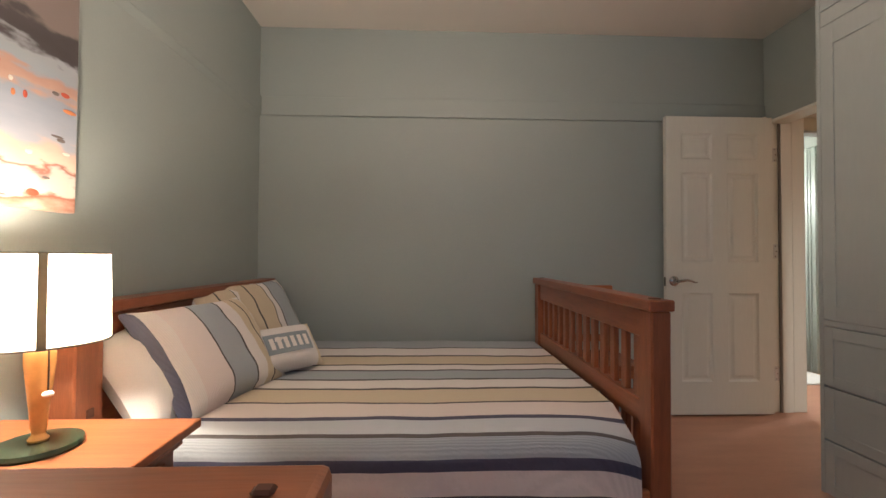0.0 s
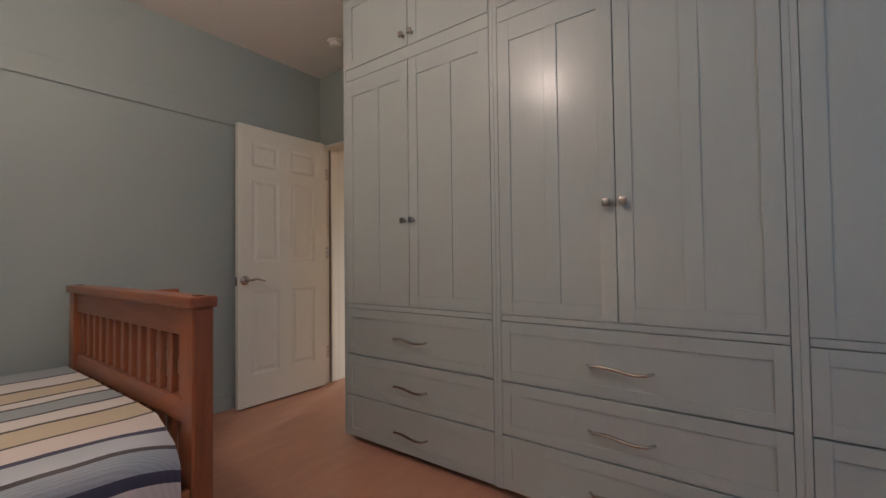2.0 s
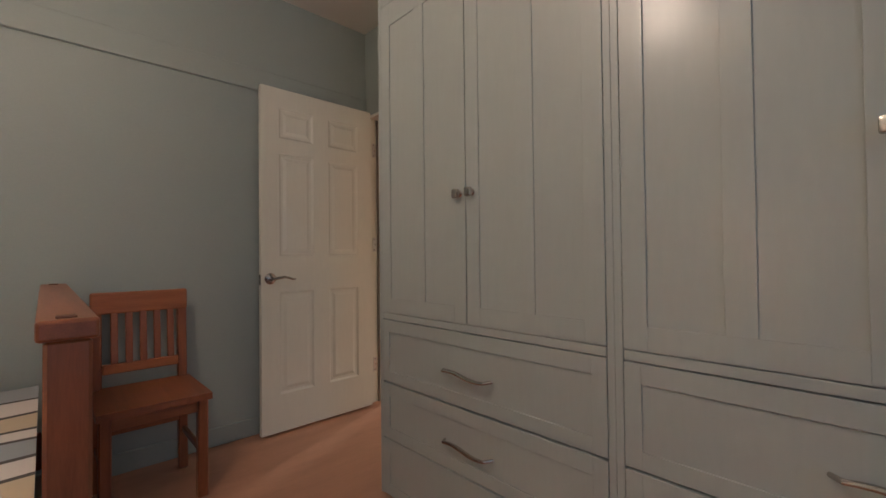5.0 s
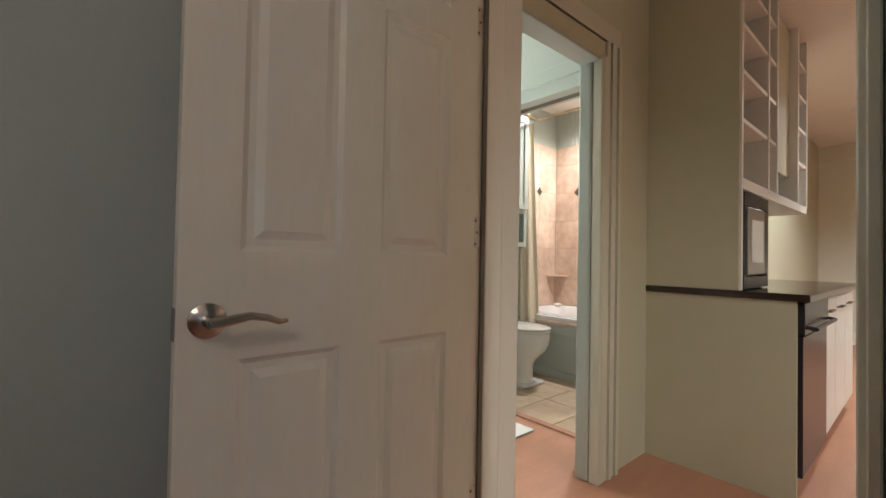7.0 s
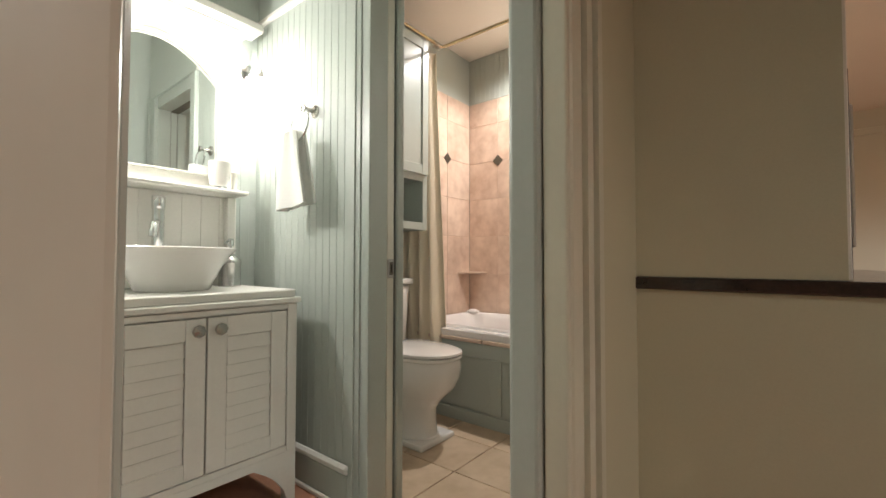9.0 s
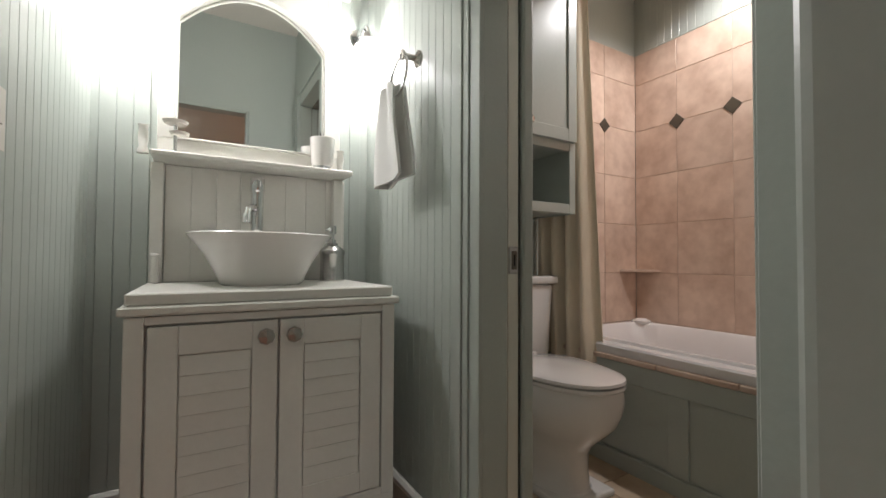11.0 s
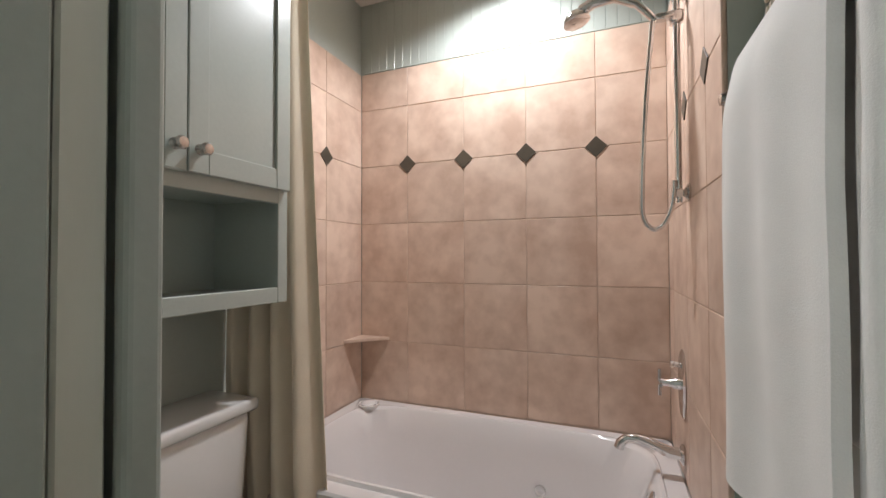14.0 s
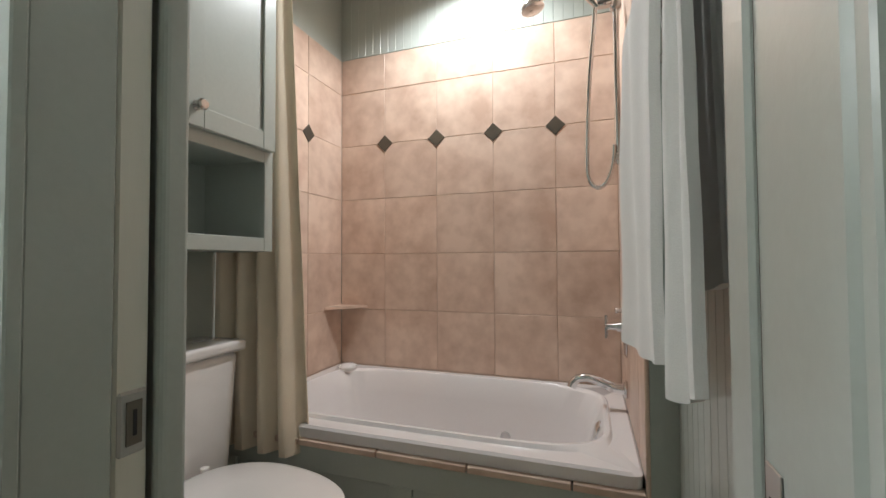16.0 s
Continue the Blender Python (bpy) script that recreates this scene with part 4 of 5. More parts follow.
bm = bmesh.new()
for k in range(28):
    xa, xb = VX0 + (VX1 - VX0) * k / 28, VX0 + (VX1 - VX0) * (k + 1) / 28
    seg = block((xa, VY0 + 0.002, 0.0), (xb, VY0 + 0.022, 0.2145))
    for vv in seg.verts:
        if vv.co.z < 0.1:
            vv.co.z = apron_z(vv.co.x)
    merge(bm, seg)
part("arched_apron", bm, WHITE, van)
for x in (VX0, VX1 - 0.02):
    part("side_apron", block((x, VY0 + 0.026, 0.13), (x + 0.02, VY1 - 0.05, 0.226), 0.003), WHITE, van)
    part("front_foot", block((x, VY0 + 0.024, FH), (x + 0.02, VY0 + 0.075, 0.130), 0.004), WHITE, van)
for x in (VX0, VX1 - 0.05):
    part("foot", block((x, VY1 - 0.05, FH), (x + 0.05, VY1, 0.225), 0.004), WHITE, van)
cx = (VX0 + VX1) / 2
for x0, x1, kx in ((VX0 + 0.046, cx - 0.003, cx - 0.035), (cx + 0.003, VX1 - 0.046, cx + 0.035)):
    d = part("door", block((x0 + 0.05, VY0 + 0.012, 0.29), (x1 - 0.05, VY0 + 0.018, 0.70)), WHITE, van)
    for xa, xb in ((x0, x0 + 0.062), (x1 - 0.062, x1)):
        part("stile", block((xa, VY0 - 0.002, 0.243), (xb, VY0 + 0.016, 0.760), 0.0015), WHITE, d)
    for za, zb in ((0.243, 0.300), (0.690, 0.760)):
        part("rail", block((x0 + 0.062, VY0 - 0.0015, za), (x1 - 0.062, VY0 + 0.016, zb), 0.0015), WHITE, d)
    z = 0.302
    while z < 0.68:
        bm = block((x0 + 0.064, -0.005, -0.0255), (x1 - 0.064, 0.005, 0.0255), 0.002)
        bm.transform(Matrix.Translation((0, VY0 + 0.007, z + 0.0235)) @ Matrix.Rotation(radians(-7), 4, "X"))
        part("louver", bm, WHITE, d)
        z += 0.0480
    part("knob", lathe([(0.0, 0.0), (0.010, 0.0), (0.009, 0.012), (0.019, 0.018), (0.022, 0.026), (0.019, 0.034), (0.0, 0.037)], (kx, VY0 - 0.002, 0.722), 8, turn=Matrix.Rotation(radians(90), 4, "X")), NICKEL, d, "faceted nickel knob")

basin = thing("vessel_sink", "white round ceramic vessel sink on the vanity", "sink", (3.345, 4.77, VT))
part("bowl", lathe([(0.0, VT), (0.128, VT), (0.136, VT + 0.006), (0.145, VT + 0.03), (0.175, VT + 0.085), (0.212, VT + 0.134), (0.230, VT + 0.150), (0.235, VT + 0.158), (0.230, VT + 0.162),
                    (0.222, VT + 0.158), (0.20, VT + 0.125), (0.15, VT + 0.06), (0.08, VT + 0.032), (0.0, VT + 0.028)], (3.345, 4.79, 0), 56, 0.93, 0.82), CERAMIC, basin, smooth=True)
part("drain", lathe([(0.0, 0.0), (0.022, 0.0), (0.020, 0.003), (0.0, 0.004)], (3.345, 4.79, VT + 0.0285), 20), CHROME, basin, "chrome drain", True)
fau = thing("faucet", "tall polished chrome vessel faucet", "faucet", (3.345, 4.965, VT))
part("body", lathe([(0.028, VT), (0.028, VT + 0.006), (0.0215, VT + 0.010), (0.0215, VT + 0.315), (0.022, VT + 0.317), (0.022, VT + 0.325), (0.0245, VT + 0.328), (0.0245, VT + 0.372), (0.022, VT + 0.375), (0.0, VT + 0.376)], (3.345, 4.965, 0), 28), CHROME, fau, smooth=True)
part("spout", tube([(3.340, 4.96, VT + 0.26), (3.327, 4.925, VT + 0.265), (3.310, 4.90, VT + 0.255), (3.303, 4.886, VT + 0.225), (3.303, 4.885, VT + 0.205)], [0.012, 0.012, 0.013, 0.014, 0.014], 14), CHROME, fau, smooth=True)
part("pop_up_stem", lathe([(0.0, 0.0), (0.012, 0.0), (0.010, 0.02), (0.0, 0.024)], (3.355, 4.93, VT + 0.150), 14), CERAMIC, fau, smooth=True)
soap = thing("soap_dispenser", "brushed metal soap dispenser on the vanity", "soap dispenser", (3.605, 4.905, VT))
part("bottle", lathe([(0.0, 0.0), (0.045, 0.0), (0.047, 0.005), (0.045, 0.010), (0.044, 0.096), (0.047, 0.100), (0.047, 0.112), (0.042, 0.119), (0.026, 0.132), (0.020, 0.135), (0.020, 0.143), (0.0, 0.143)], (3.605, 4.905, VT), 36), SOAP_STEEL, soap, smooth=True)
part("pump", lathe([(0.013, 0.143), (0.013, 0.156), (0.0065, 0.158), (0.0065, 0.176), (0.0135, 0.178), (0.0135, 0.209), (0.0, 0.212)], (3.605, 4.905, VT), 20), CHROME, soap, smooth=True)
part("nozzle", tube([(3.605, 4.905, VT + 0.196), (3.587, 4.893, VT + 0.197), (3.575, 4.885, VT + 0.190)], [0.006, 0.005, 0.004], 10), CHROME, soap, smooth=True)

# mirror unit above the vanity
mu = thing("vanity_mirror", "white framed arched mirror above a plank splashback", "mirror", (3.32, 5.03, VT))
x = VX0 + 0.045
while x < VX1 - 0.06:
    part("plank", block((x + 0.0003, 5.032, VT + 0.001), (x + 0.0782, 5.050, 1.246), 0.0014), WHITE, mu)
    x += 0.0785
for xa, xb in ((VX0 + 0.005, VX0 + 0.043), (VX1 - 0.055, VX1 - 0.017)):
    part("side_post", block((xa, 4.998, VT), (xb, 5.055, 1.246), 0.003), WHITE, mu)
    part("corner_bracket", block((xa + 0.006, 4.96, VT), (xb - 0.006, 4.998, VT + 0.10), 0.010, 2), WHITE, mu)
part("shelf", block((VX0 + 0.012, 4.892, 1.248), (VX1 - 0.008, 5.058, 1.266), 0.004), WHITE, mu)
MX0, MX1, MZ0, MZS, MZT = 3.085, 3.605, 1.335, 1.767, 1.915
part("bottom_rail", block((3.035, 5.014, 1.267), (3.662, 5.052, MZ0), 0.003), WHITE, mu)
part("left_stile", block((3.035, 5.014, MZ0), (MX0, 5.052, 2.02), 0.003), WHITE, mu)
part("right_stile", block((MX1, 5.014, MZ0), (3.662, 5.052, 2.02), 0.003), WHITE, mu)


def arch_z(x):
    s = (x - (MX0 + MX1) / 2) / ((MX1 - MX0) / 2)
    return MZS + (MZT - MZS) * (1 - s * s)


ar = bmesh.new()
for k in range(24):
    xa, xb = MX0 + (MX1 - MX0) * k / 24, MX0 + (MX1 - MX0) * (k + 1) / 24
    seg = block((xa, 5.0142, 1.7), (xb, 5.052, 2.02))
    for vv in seg.verts:
        if vv.co.z < 1.85:
            vv.co.z = arch_z(vv.co.x)
    merge(ar, seg)
bmesh.ops.remove_doubles(ar, verts=ar.verts[:], dist=1e-5)
part("arched_rail", ar, WHITE, mu)
edge_pts = [(MX0 + 0.004, 5.012, MZ0 + 0.004)] + [(MX0 + 0.004 + (MX1 - MX0 - 0.008) * k / 24, 5.012, arch_z(MX0 + (MX1 - MX0) * k / 24) - 0.004) for k in range(25)] + [(MX1 - 0.004, 5.012, MZ0 + 0.004)]
part("arch_bead", tube(edge_pts, 0.006, 8, True), WHITE, mu, smooth=True)
part("mirror_glass", block((3.06, 5.036, 1.30), (3.63, 5.041, 2.0)), MIRROR, mu, "silvered mirror glass")
part("cornice", blocks(((3.0, 4.985, 2.022), (3.71, 5.055, 2.05)), ((2.97, 4.935, 2.051), (3.765, 5.058, 2.095)), bevel=0.008), WHITE, mu)
for xa in (2.99, 3.645):
    part("shelf_post", lathe([(0.017, 1.267), (0.017, 1.276), (0.011, 1.29), (0.015, 1.32), (0.012, 1.35), (0.016, 1.36)], (xa + 0.01, 4.985, 0), 16), WHITE, mu, smooth=True)

cup = thing("tumbler", "white ceramic tumbler with metal foot on shelf", "tumbler", (3.60, 4.955, 1.2665))
part("cup", lathe([(0.033, 0.016), (0.041, 0.026), (0.048, 0.125), (0.044, 0.125), (0.038, 0.034), (0.0, 0.028)], (3.575, 4.955, 1.2665), 28), CERAMIC, cup, smooth=True)
part("foot", lathe([(0.0, 0.0), (0.031, 0.0), (0.031, 0.016), (0.0, 0.0165)], (3.575, 4.955, 1.2665), 24), CHROME, cup, smooth=True)
tier = thing("tiered_dish", "small glass tiered dish on chrome foot", "dish", (3.09, 4.95, 1.2665))
part("foot", lathe([(0.0, 0.0), (0.026, 0.0), (0.024, 0.008), (0.006, 0.012), (0.005, 0.115), (0.008, 0.12), (0.0, 0.125)], (3.09, 4.95, 1.2665), 24), CHROME, tier, smooth=True)
for z, r, dx in ((0.062, 0.030, 0.012), (0.098, 0.038, 0.0)):
    part("dish", lathe([(0.004, z), (r * 0.8, z + 0.002), (r, z + 0.012), (r - 0.003, z + 0.013), (r * 0.75, z + 0.005), (0.004, z + 0.004)], (3.09 + dx, 4.95, 1.2665), 28), PLASTIC, tier, smooth=True)

for sx, nm in ((3.75, "east"), (2.945, "west")):
    sc = thing("wall_sconce", "chrome wall sconce with glowing glass shade", "wall lamp", (sx, 5.0, 1.837), "sconces beside the mirror")
    part("backplate", lathe([(0.0, 0.0), (0.042, 0.0), (0.044, 0.006), (0.036, 0.014), (0.02, 0.02), (0.0, 0.022)], (sx, 5.0598, 1.882), 28, turn=Matrix.Rotation(radians(90), 4, "X")), CHROME, sc, smooth=True)
    part("arm", tube([(sx, 5.045, 1.882), (sx, 5.0, 1.894), (sx, 4.955, 1.887), (sx, 4.932, 1.862), (sx, 4.93, 1.837)], 0.009, 12), CHROME, sc, smooth=True)
    part("shade_holder", lathe([(0.012, 0.03), (0.030, 0.018), (0.034, 0.0), (0.030, -0.004)], (sx, 4.93, 1.822), 24), CHROME, sc, smooth=True)
    gl = part("glass_shade", lathe([(0.030, 0.0), (0.044, -0.03), (0.053, -0.08), (0.056, -0.13), (0.054, -0.13), (0.050, -0.08), (0.040, -0.03), (0.026, -0.004)], (sx, 4.93, 1.821), 28), BULB, sc, "glowing frosted glass shade", True)
    gl.visible_shadow = False

ring = thing("towel_ring", "chrome towel ring on the beadboard wall", "towel ring", (3.79, 4.53, 1.58))
part("post", lathe([(0.0, 0.0), (0.028, 0.0), (0.028, 0.006), (0.016, 0.012), (0.011, 0.02), (0.010, 0.05), (0.017, 0.056), (0.017, 0.064), (0.0, 0.068)], (3.779, 4.53, 1.583), 24, turn=Matrix.Rotation(radians(-90), 4, "Y")), NICKEL, ring, smooth=True)
part("ring", tube([(3.722 - 0.018 * (1 - math.cos(a * math.pi / 20)) * 0.5, 4.545 + 0.062 * math.sin(a * math.pi / 20), 1.515 + 0.068 * math.cos(a * math.pi / 20)) for a in range(40)], 0.0045, 8, True), CHROME, ring, smooth=True)


def hand_towel(u, v):
    side = 1 if u < 0.5 else -1
    s = (u if u < 0.5 else 1 - u) * 2
    half = 0.040 + 0.060 * v ** 0.8
    y = 4.545 + (s - 0.5) * 2 * half + 0.006 * math.sin(v * 5 + s * 4)
    x = 3.700 + side * (0.021 + 0.012 * math.sin(s * 7 + v * 2) * (1 - 0.3 * v))
    return (x - 0.004, y, 1.475 - 0.295 * v - 0.02 * s * v + 0.012 * math.sin(math.pi * s) * (1 - v))


whole("hand_towel", sheet(40, 26, hand_towel, thick=0.010), TOWEL, "small white hand towel hanging from the ring", "towel", (3.705, 4.545, 1.2), smooth=True)


# ---- toilet room ----
toil = thing("toilet", "white two-piece ceramic toilet with closed lid", "toilet", (4.44, 4.6, FH))
TX = 4.455


def oval_loft(rings, n=40, cap=True):
    """Loft of ovals: (centre y, half width, front length, back length, z)."""
    bm = bmesh.new()
    made = []
    for cy, hw, fr, bk, z in rings:
        row = []
        for k in range(n):
            a = 2 * math.pi * k / n
            s, c = math.sin(a), math.cos(a)
            row.append(bm.verts.new((TX + hw * math.copysign(abs(s) ** 0.85, s), cy - (fr * c if c > 0 else bk * c), z)))
        made.append(row)
    for a, b in zip(made, made[1:]):
        for k in range(n):
            bm.faces.new((a[k], a[(k + 1) % n], b[(k + 1) % n], b[k]))
    if cap:
        bm.faces.new(made[0])
        bm.faces.new(made[-1])
    return bm


part("bowl", oval_loft([(4.62, 0.130, 0.21, 0.25, FH), (4.62, 0.130, 0.21, 0.25, 0.015), (4.62, 0.114, 0.185, 0.24, 0.035), (4.62, 0.106, 0.175, 0.24, 0.10), (4.62, 0.108, 0.178, 0.24, 0.17), (4.615, 0.118, 0.20, 0.24, 0.212),
                        (4.61, 0.142, 0.240, 0.23, 0.252), (4.60, 0.168, 0.276, 0.22, 0.300), (4.60, 0.182, 0.298, 0.22, 0.350), (4.60, 0.188, 0.306, 0.22, 0.400), (4.60, 0.186, 0.303, 0.22, 0.430), (4.60, 0.182, 0.297, 0.22, 0.442)]), CERAMIC, toil, smooth=True)
part("base_plinth", block((TX - 0.138, 4.40, FH), (TX + 0.135, 4.90, 0.03), 0.010, 2), CERAMIC, toil)
part("seat", oval_loft([(4.60, 0.186, 0.305, 0.20, 0.444), (4.60, 0.192, 0.312, 0.205, 0.452), (4.60, 0.190, 0.310, 0.205, 0.462)]), CERAMIC, toil, smooth=True)
part("lid", oval_loft([(4.60, 0.186, 0.304, 0.20, 0.465), (4.60, 0.192, 0.312, 0.205, 0.471), (4.60, 0.190, 0.310, 0.203, 0.481), (4.60, 0.165, 0.28, 0.18, 0.490), (4.60, 0.05, 0.08, 0.05, 0.494)]), CERAMIC, toil, smooth=True)
bm = block((TX - 0.245, 4.835, 0.385), (TX + 0.245, 5.03, 0.805), 0.02, 3)
for v in bm.verts:
    k = 1 - 0.16 * (0.805 - v.co.z) / 0.42
    v.co.x = TX + (v.co.x - TX) * k
part("tank", bm, CERAMIC, toil, smooth=True)
part("tank_lid", block((TX - 0.265, 4.822, 0.806), (TX + 0.265, 5.034, 0.845), 0.012, 3), CERAMIC, toil, smooth=True)
for dx in (-0.07, 0.07):
    part("seat_hinge", lathe([(0.012, 0.0), (0.012, 0.02), (0.0, 0.022)], (TX + dx, 4.79, 0.475), 12), CERAMIC, toil, smooth=True)

cab = thing("wall_cabinet", "sage over-toilet cabinet, two doors above open shelf", "cabinet", (4.36, 4.88, 1.146))
CX0, CX1, CY0, CY1 = 3.975, 4.738, 4.732, 5.035
part("side_panel", block((CX0, CY0 + 0.02, 1.146), (CX0 + 0.02, CY1, 2.36)), WALL_BATH, cab)
part("side_panel", block((CX1 - 0.02, CY0 + 0.02, 1.146), (CX1, CY1, 2.36)), WALL_BATH, cab)
part("bottom_shelf", block((CX0 + 0.02, CY0 + 0.02, 1.150), (CX1 - 0.02, CY1, 1.178)), WALL_BATH, cab)
part("middle_shelf", block((CX0 + 0.02, CY0 + 0.02, 1.462), (CX1 - 0.02, CY1, 1.482)), WALL_BATH, cab)
part("back_panel", block((CX0 + 0.02, CY1 - 0.012, 1.178), (CX1 - 0.02, CY1, 2.36)), WALL_BATH, cab)
part("face_frame", blocks(((CX0, CY0, 1.146), (CX0 + 0.04, CY0 + 0.02, 2.36)), ((CX1 - 0.04, CY0, 1.146), (CX1, CY0 + 0.02, 2.36)),
                          ((CX0 + 0.04, CY0, 1.146), (CX1 - 0.04, CY0 + 0.02, 1.192)), ((CX0 + 0.04, CY0, 1.448), (CX1 - 0.04, CY0 + 0.02, 1.500)), ((CX0 + 0.04, CY0, 2.32), (CX1 - 0.04, CY0 + 0.02, 2.36)), bevel=0.002), WALL_BATH, cab)
part("cornice", block((CX0, CY0 - 0.012, 2.361), (CX1 + 0.012, CY1, 2.39), 0.005), WHITE, cab)
mid = 4.385
for x0, x1, kx in ((CX0 + 0.015, mid - 0.002, mid - 0.032), (mid + 0.002, CX1 - 0.012, mid + 0.032)):
    z0, z1, y = 1.488, 2.335, CY0
    st = 0.055
    d = part("door", block((x0, y - 0.012, z0), (x1, y - 0.001, z1), 0.001), WALL_BATH, cab)
    for xa, xb in ((x0, x0 + st), (x1 - st, x1)):
        part("stile", block((xa, y - 0.021, z0), (xb, y - 0.0121, z1), 0.002), WALL_BATH, d)
    for za, zb in ((z0, z0 + 0.06), (z1 - 0.06, z1)):
        part("rail", block((x0 + st, y - 0.0208, za), (x1 - st, y - 0.0121, zb), 0.002), WALL_BATH, d)
    part("knob", lathe([(0.0, 0.0), (0.014, 0.0), (0.010, 0.006), (0.008, 0.012), (0.015, 0.017), (0.016, 0.026), (0.012, 0.031), (0.0, 0.032)], (kx, y - 0.021, 1.545), 20, turn=Matrix.Rotation(radians(90), 4, "X")), NICKEL, d, "round nickel knob", True)

# tub
tub = thing("bathtub", "white built-in oval bathtub with wide rim", "bathtub", (5.21, 4.295, FH - 0.006))
TCX, TCY = 5.214, 4.296


def tub_ring(bm, hx, hy, p, z, n=72, dx=0.0, dy=0.0):
    row = []
    for k in range(n):
        a = 2 * math.pi * k / n
        c, s = math.cos(a), math.sin(a)
        row.append(bm.verts.new((TCX + dx + hx * math.copysign(abs(c) ** (2 / p), c), TCY + dy + hy * math.copysign(abs(s) ** (2 / p), s), z)))
    return row


bm = bmesh.new()
rings = [tub_ring(bm, *r) for r in ((0.412, 0.733, 40, 0.495), (0.414, 0.735, 40, 0.530), (0.406, 0.727, 40, 0.538), (0.350, 0.668, 6, 0.538), (0.342, 0.660, 5.5, 0.550), (0.332, 0.650, 5, 0.551),
                                   (0.322, 0.640, 4.6, 0.540), (0.305, 0.61, 4.2, 0.44), (0.285, 0.57, 4, 0.28), (0.255, 0.52, 3.6, 0.16), (0.20, 0.45, 3, 0.125), (0.05, 0.12, 2.5, 0.118))]
for a, b in zip(rings, rings[1:]):
    for k in range(72):
        bm.faces.new((a[k], a[(k + 1) % 72], b[(k + 1) % 72], b[k]))
bm.faces.new(rings[-1])
part("shell", bm, ACRYLIC, tub, smooth=True)
part("overflow_plate", lathe([(0.0, 0.0), (0.036, 0.0), (0.036, 0.010), (0.026, 0.018), (0.0, 0.020)], (5.214, 3.668, 0.485), 24, turn=Matrix.Rotation(radians(-74), 4, "X")), CHROME, tub, smooth=True)
for jy in (4.07,):
    part("jet", lathe([(0.0, 0.0), (0.024, 0.0), (0.022, 0.008), (0.010, 0.010), (0.0, 0.006)], (5.496, jy, 0.30), 20, turn=Matrix.Rotation(radians(-83), 4, "Y")), CHROME, tub, smooth=True)
part("arm_rest", block((4.845, 4.735, 0.538), (4.905, 4.86, 0.556), 0.008, 2), ACRYLIC, tub, smooth=True)
apron = thing("tub_apron", "sage panelled tub front under a tile ledge", "tub panel", (4.81, 4.3, FH - 0.006), kind="structure")
part("panel", block((4.812, 3.56, FH - 0.006), (4.826, 5.03, 0.47)), WALL_BATH, apron)
part("top_rail", block((4.800, 3.56, 0.385), (4.812, 5.03, 0.468), 0.002), WALL_BATH, apron)
for ya, yb in ((3.56, 3.63), (4.235, 4.315), (4.95, 5.03)):
    part("stile", block((4.8002, ya, 0.07), (4.812, yb, 0.385), 0.002), WALL_BATH, apron)
part("baseboard", block((4.790, 3.56, FH - 0.006), (4.812, 5.03, 0.07), 0.006, 2), WALL_BATH, apron)
k = 0
for y0, y1 in ((3.56, 3.745), (3.749, 4.05), (4.054, 4.355), (4.359, 4.66), (4.664, 5.03)):
    part("ledge_tile", block((4.786, y0, 0.472), (4.83, y1, 0.494), 0.003), TILE, apron)

soapdish = thing("soap_dish", "round white soap dish with soap on the rim", "soap dish", (5.50, 4.905, 0.538))
part("dish", lathe([(0.0, 0.0), (0.042, 0.0), (0.050, 0.012), (0.054, 0.022), (0.050, 0.024), (0.040, 0.014), (0.0, 0.012)], (5.50, 4.905, 0.5385), 28), CERAMIC, soapdish, smooth=True)
part("soap", lathe([(0.0, 0.012), (0.034, 0.014), (0.040, 0.024), (0.030, 0.034), (0.0, 0.037)], (5.50, 4.905, 0.5385), 24), ACRYLIC, soapdish, smooth=True)

shelf_c = thing("corner_shelf", "triangular peach tile corner shelf over the tub", "shelf", (5.58, 4.98, 0.875))
bm = bmesh.new()
corners = ((5.6275, 5.0275), (5.6275, 4.86), (5.46, 5.0275))
low_v, top_v = ([bm.verts.new((x, y, z)) for x, y in corners] for z in (0.854, 0.868))
bm.faces.new(low_v)
bm.faces.new(top_v)
for k in range(3):
    bm.faces.new((low_v[k], low_v[(k + 1) % 3], top_v[(k + 1) % 3], top_v[k]))
part("slab", bm, TILE, shelf_c)

# curtain and rod
rod = thing("curtain_rod", "brass shower curtain rod above the tub", "curtain rod", (4.85, 4.3, 2.35))
part("pole", tube([(4.85, 3.556, 2.35), (4.85, 4.68, 2.35), (4.845, 4.695, 2.35), (4.83, 4.702, 2.35), (4.00, 4.705, 2.35)], 0.010, 10), BRASS, rod, smooth=True)
part("flange", lathe([(0.0, 0.0), (0.028, 0.0), (0.024, 0.012), (0.0, 0.014)], (4.85, 3.5555, 2.35), 20, turn=Matrix.Rotation(radians(-90), 4, "X")), GOLD, rod, smooth=True)


def curtain_at(u, v):
    # gathered at the tub's head end, flaring a little toward the floor
    wide = 0.25 + 0.13 * v
    y = 4.755 - 0.125 * v ** 1.3 + u * wide
    fold = math.sin(u * 25 + 0.5) * (0.016 + 0.020 * v) + 0.009 * math.sin(u * 11 + 1.0 + v) + 0.004 * noise.noise((u * 9, v * 4, 0.5))
    x = 4.838 + fold - 0.02 * v - 0.030 * v * v - 0.03 * u
    x = max(x, 4.752)
    return (x, y, 2.33 - v * (2.33 - 0.44))


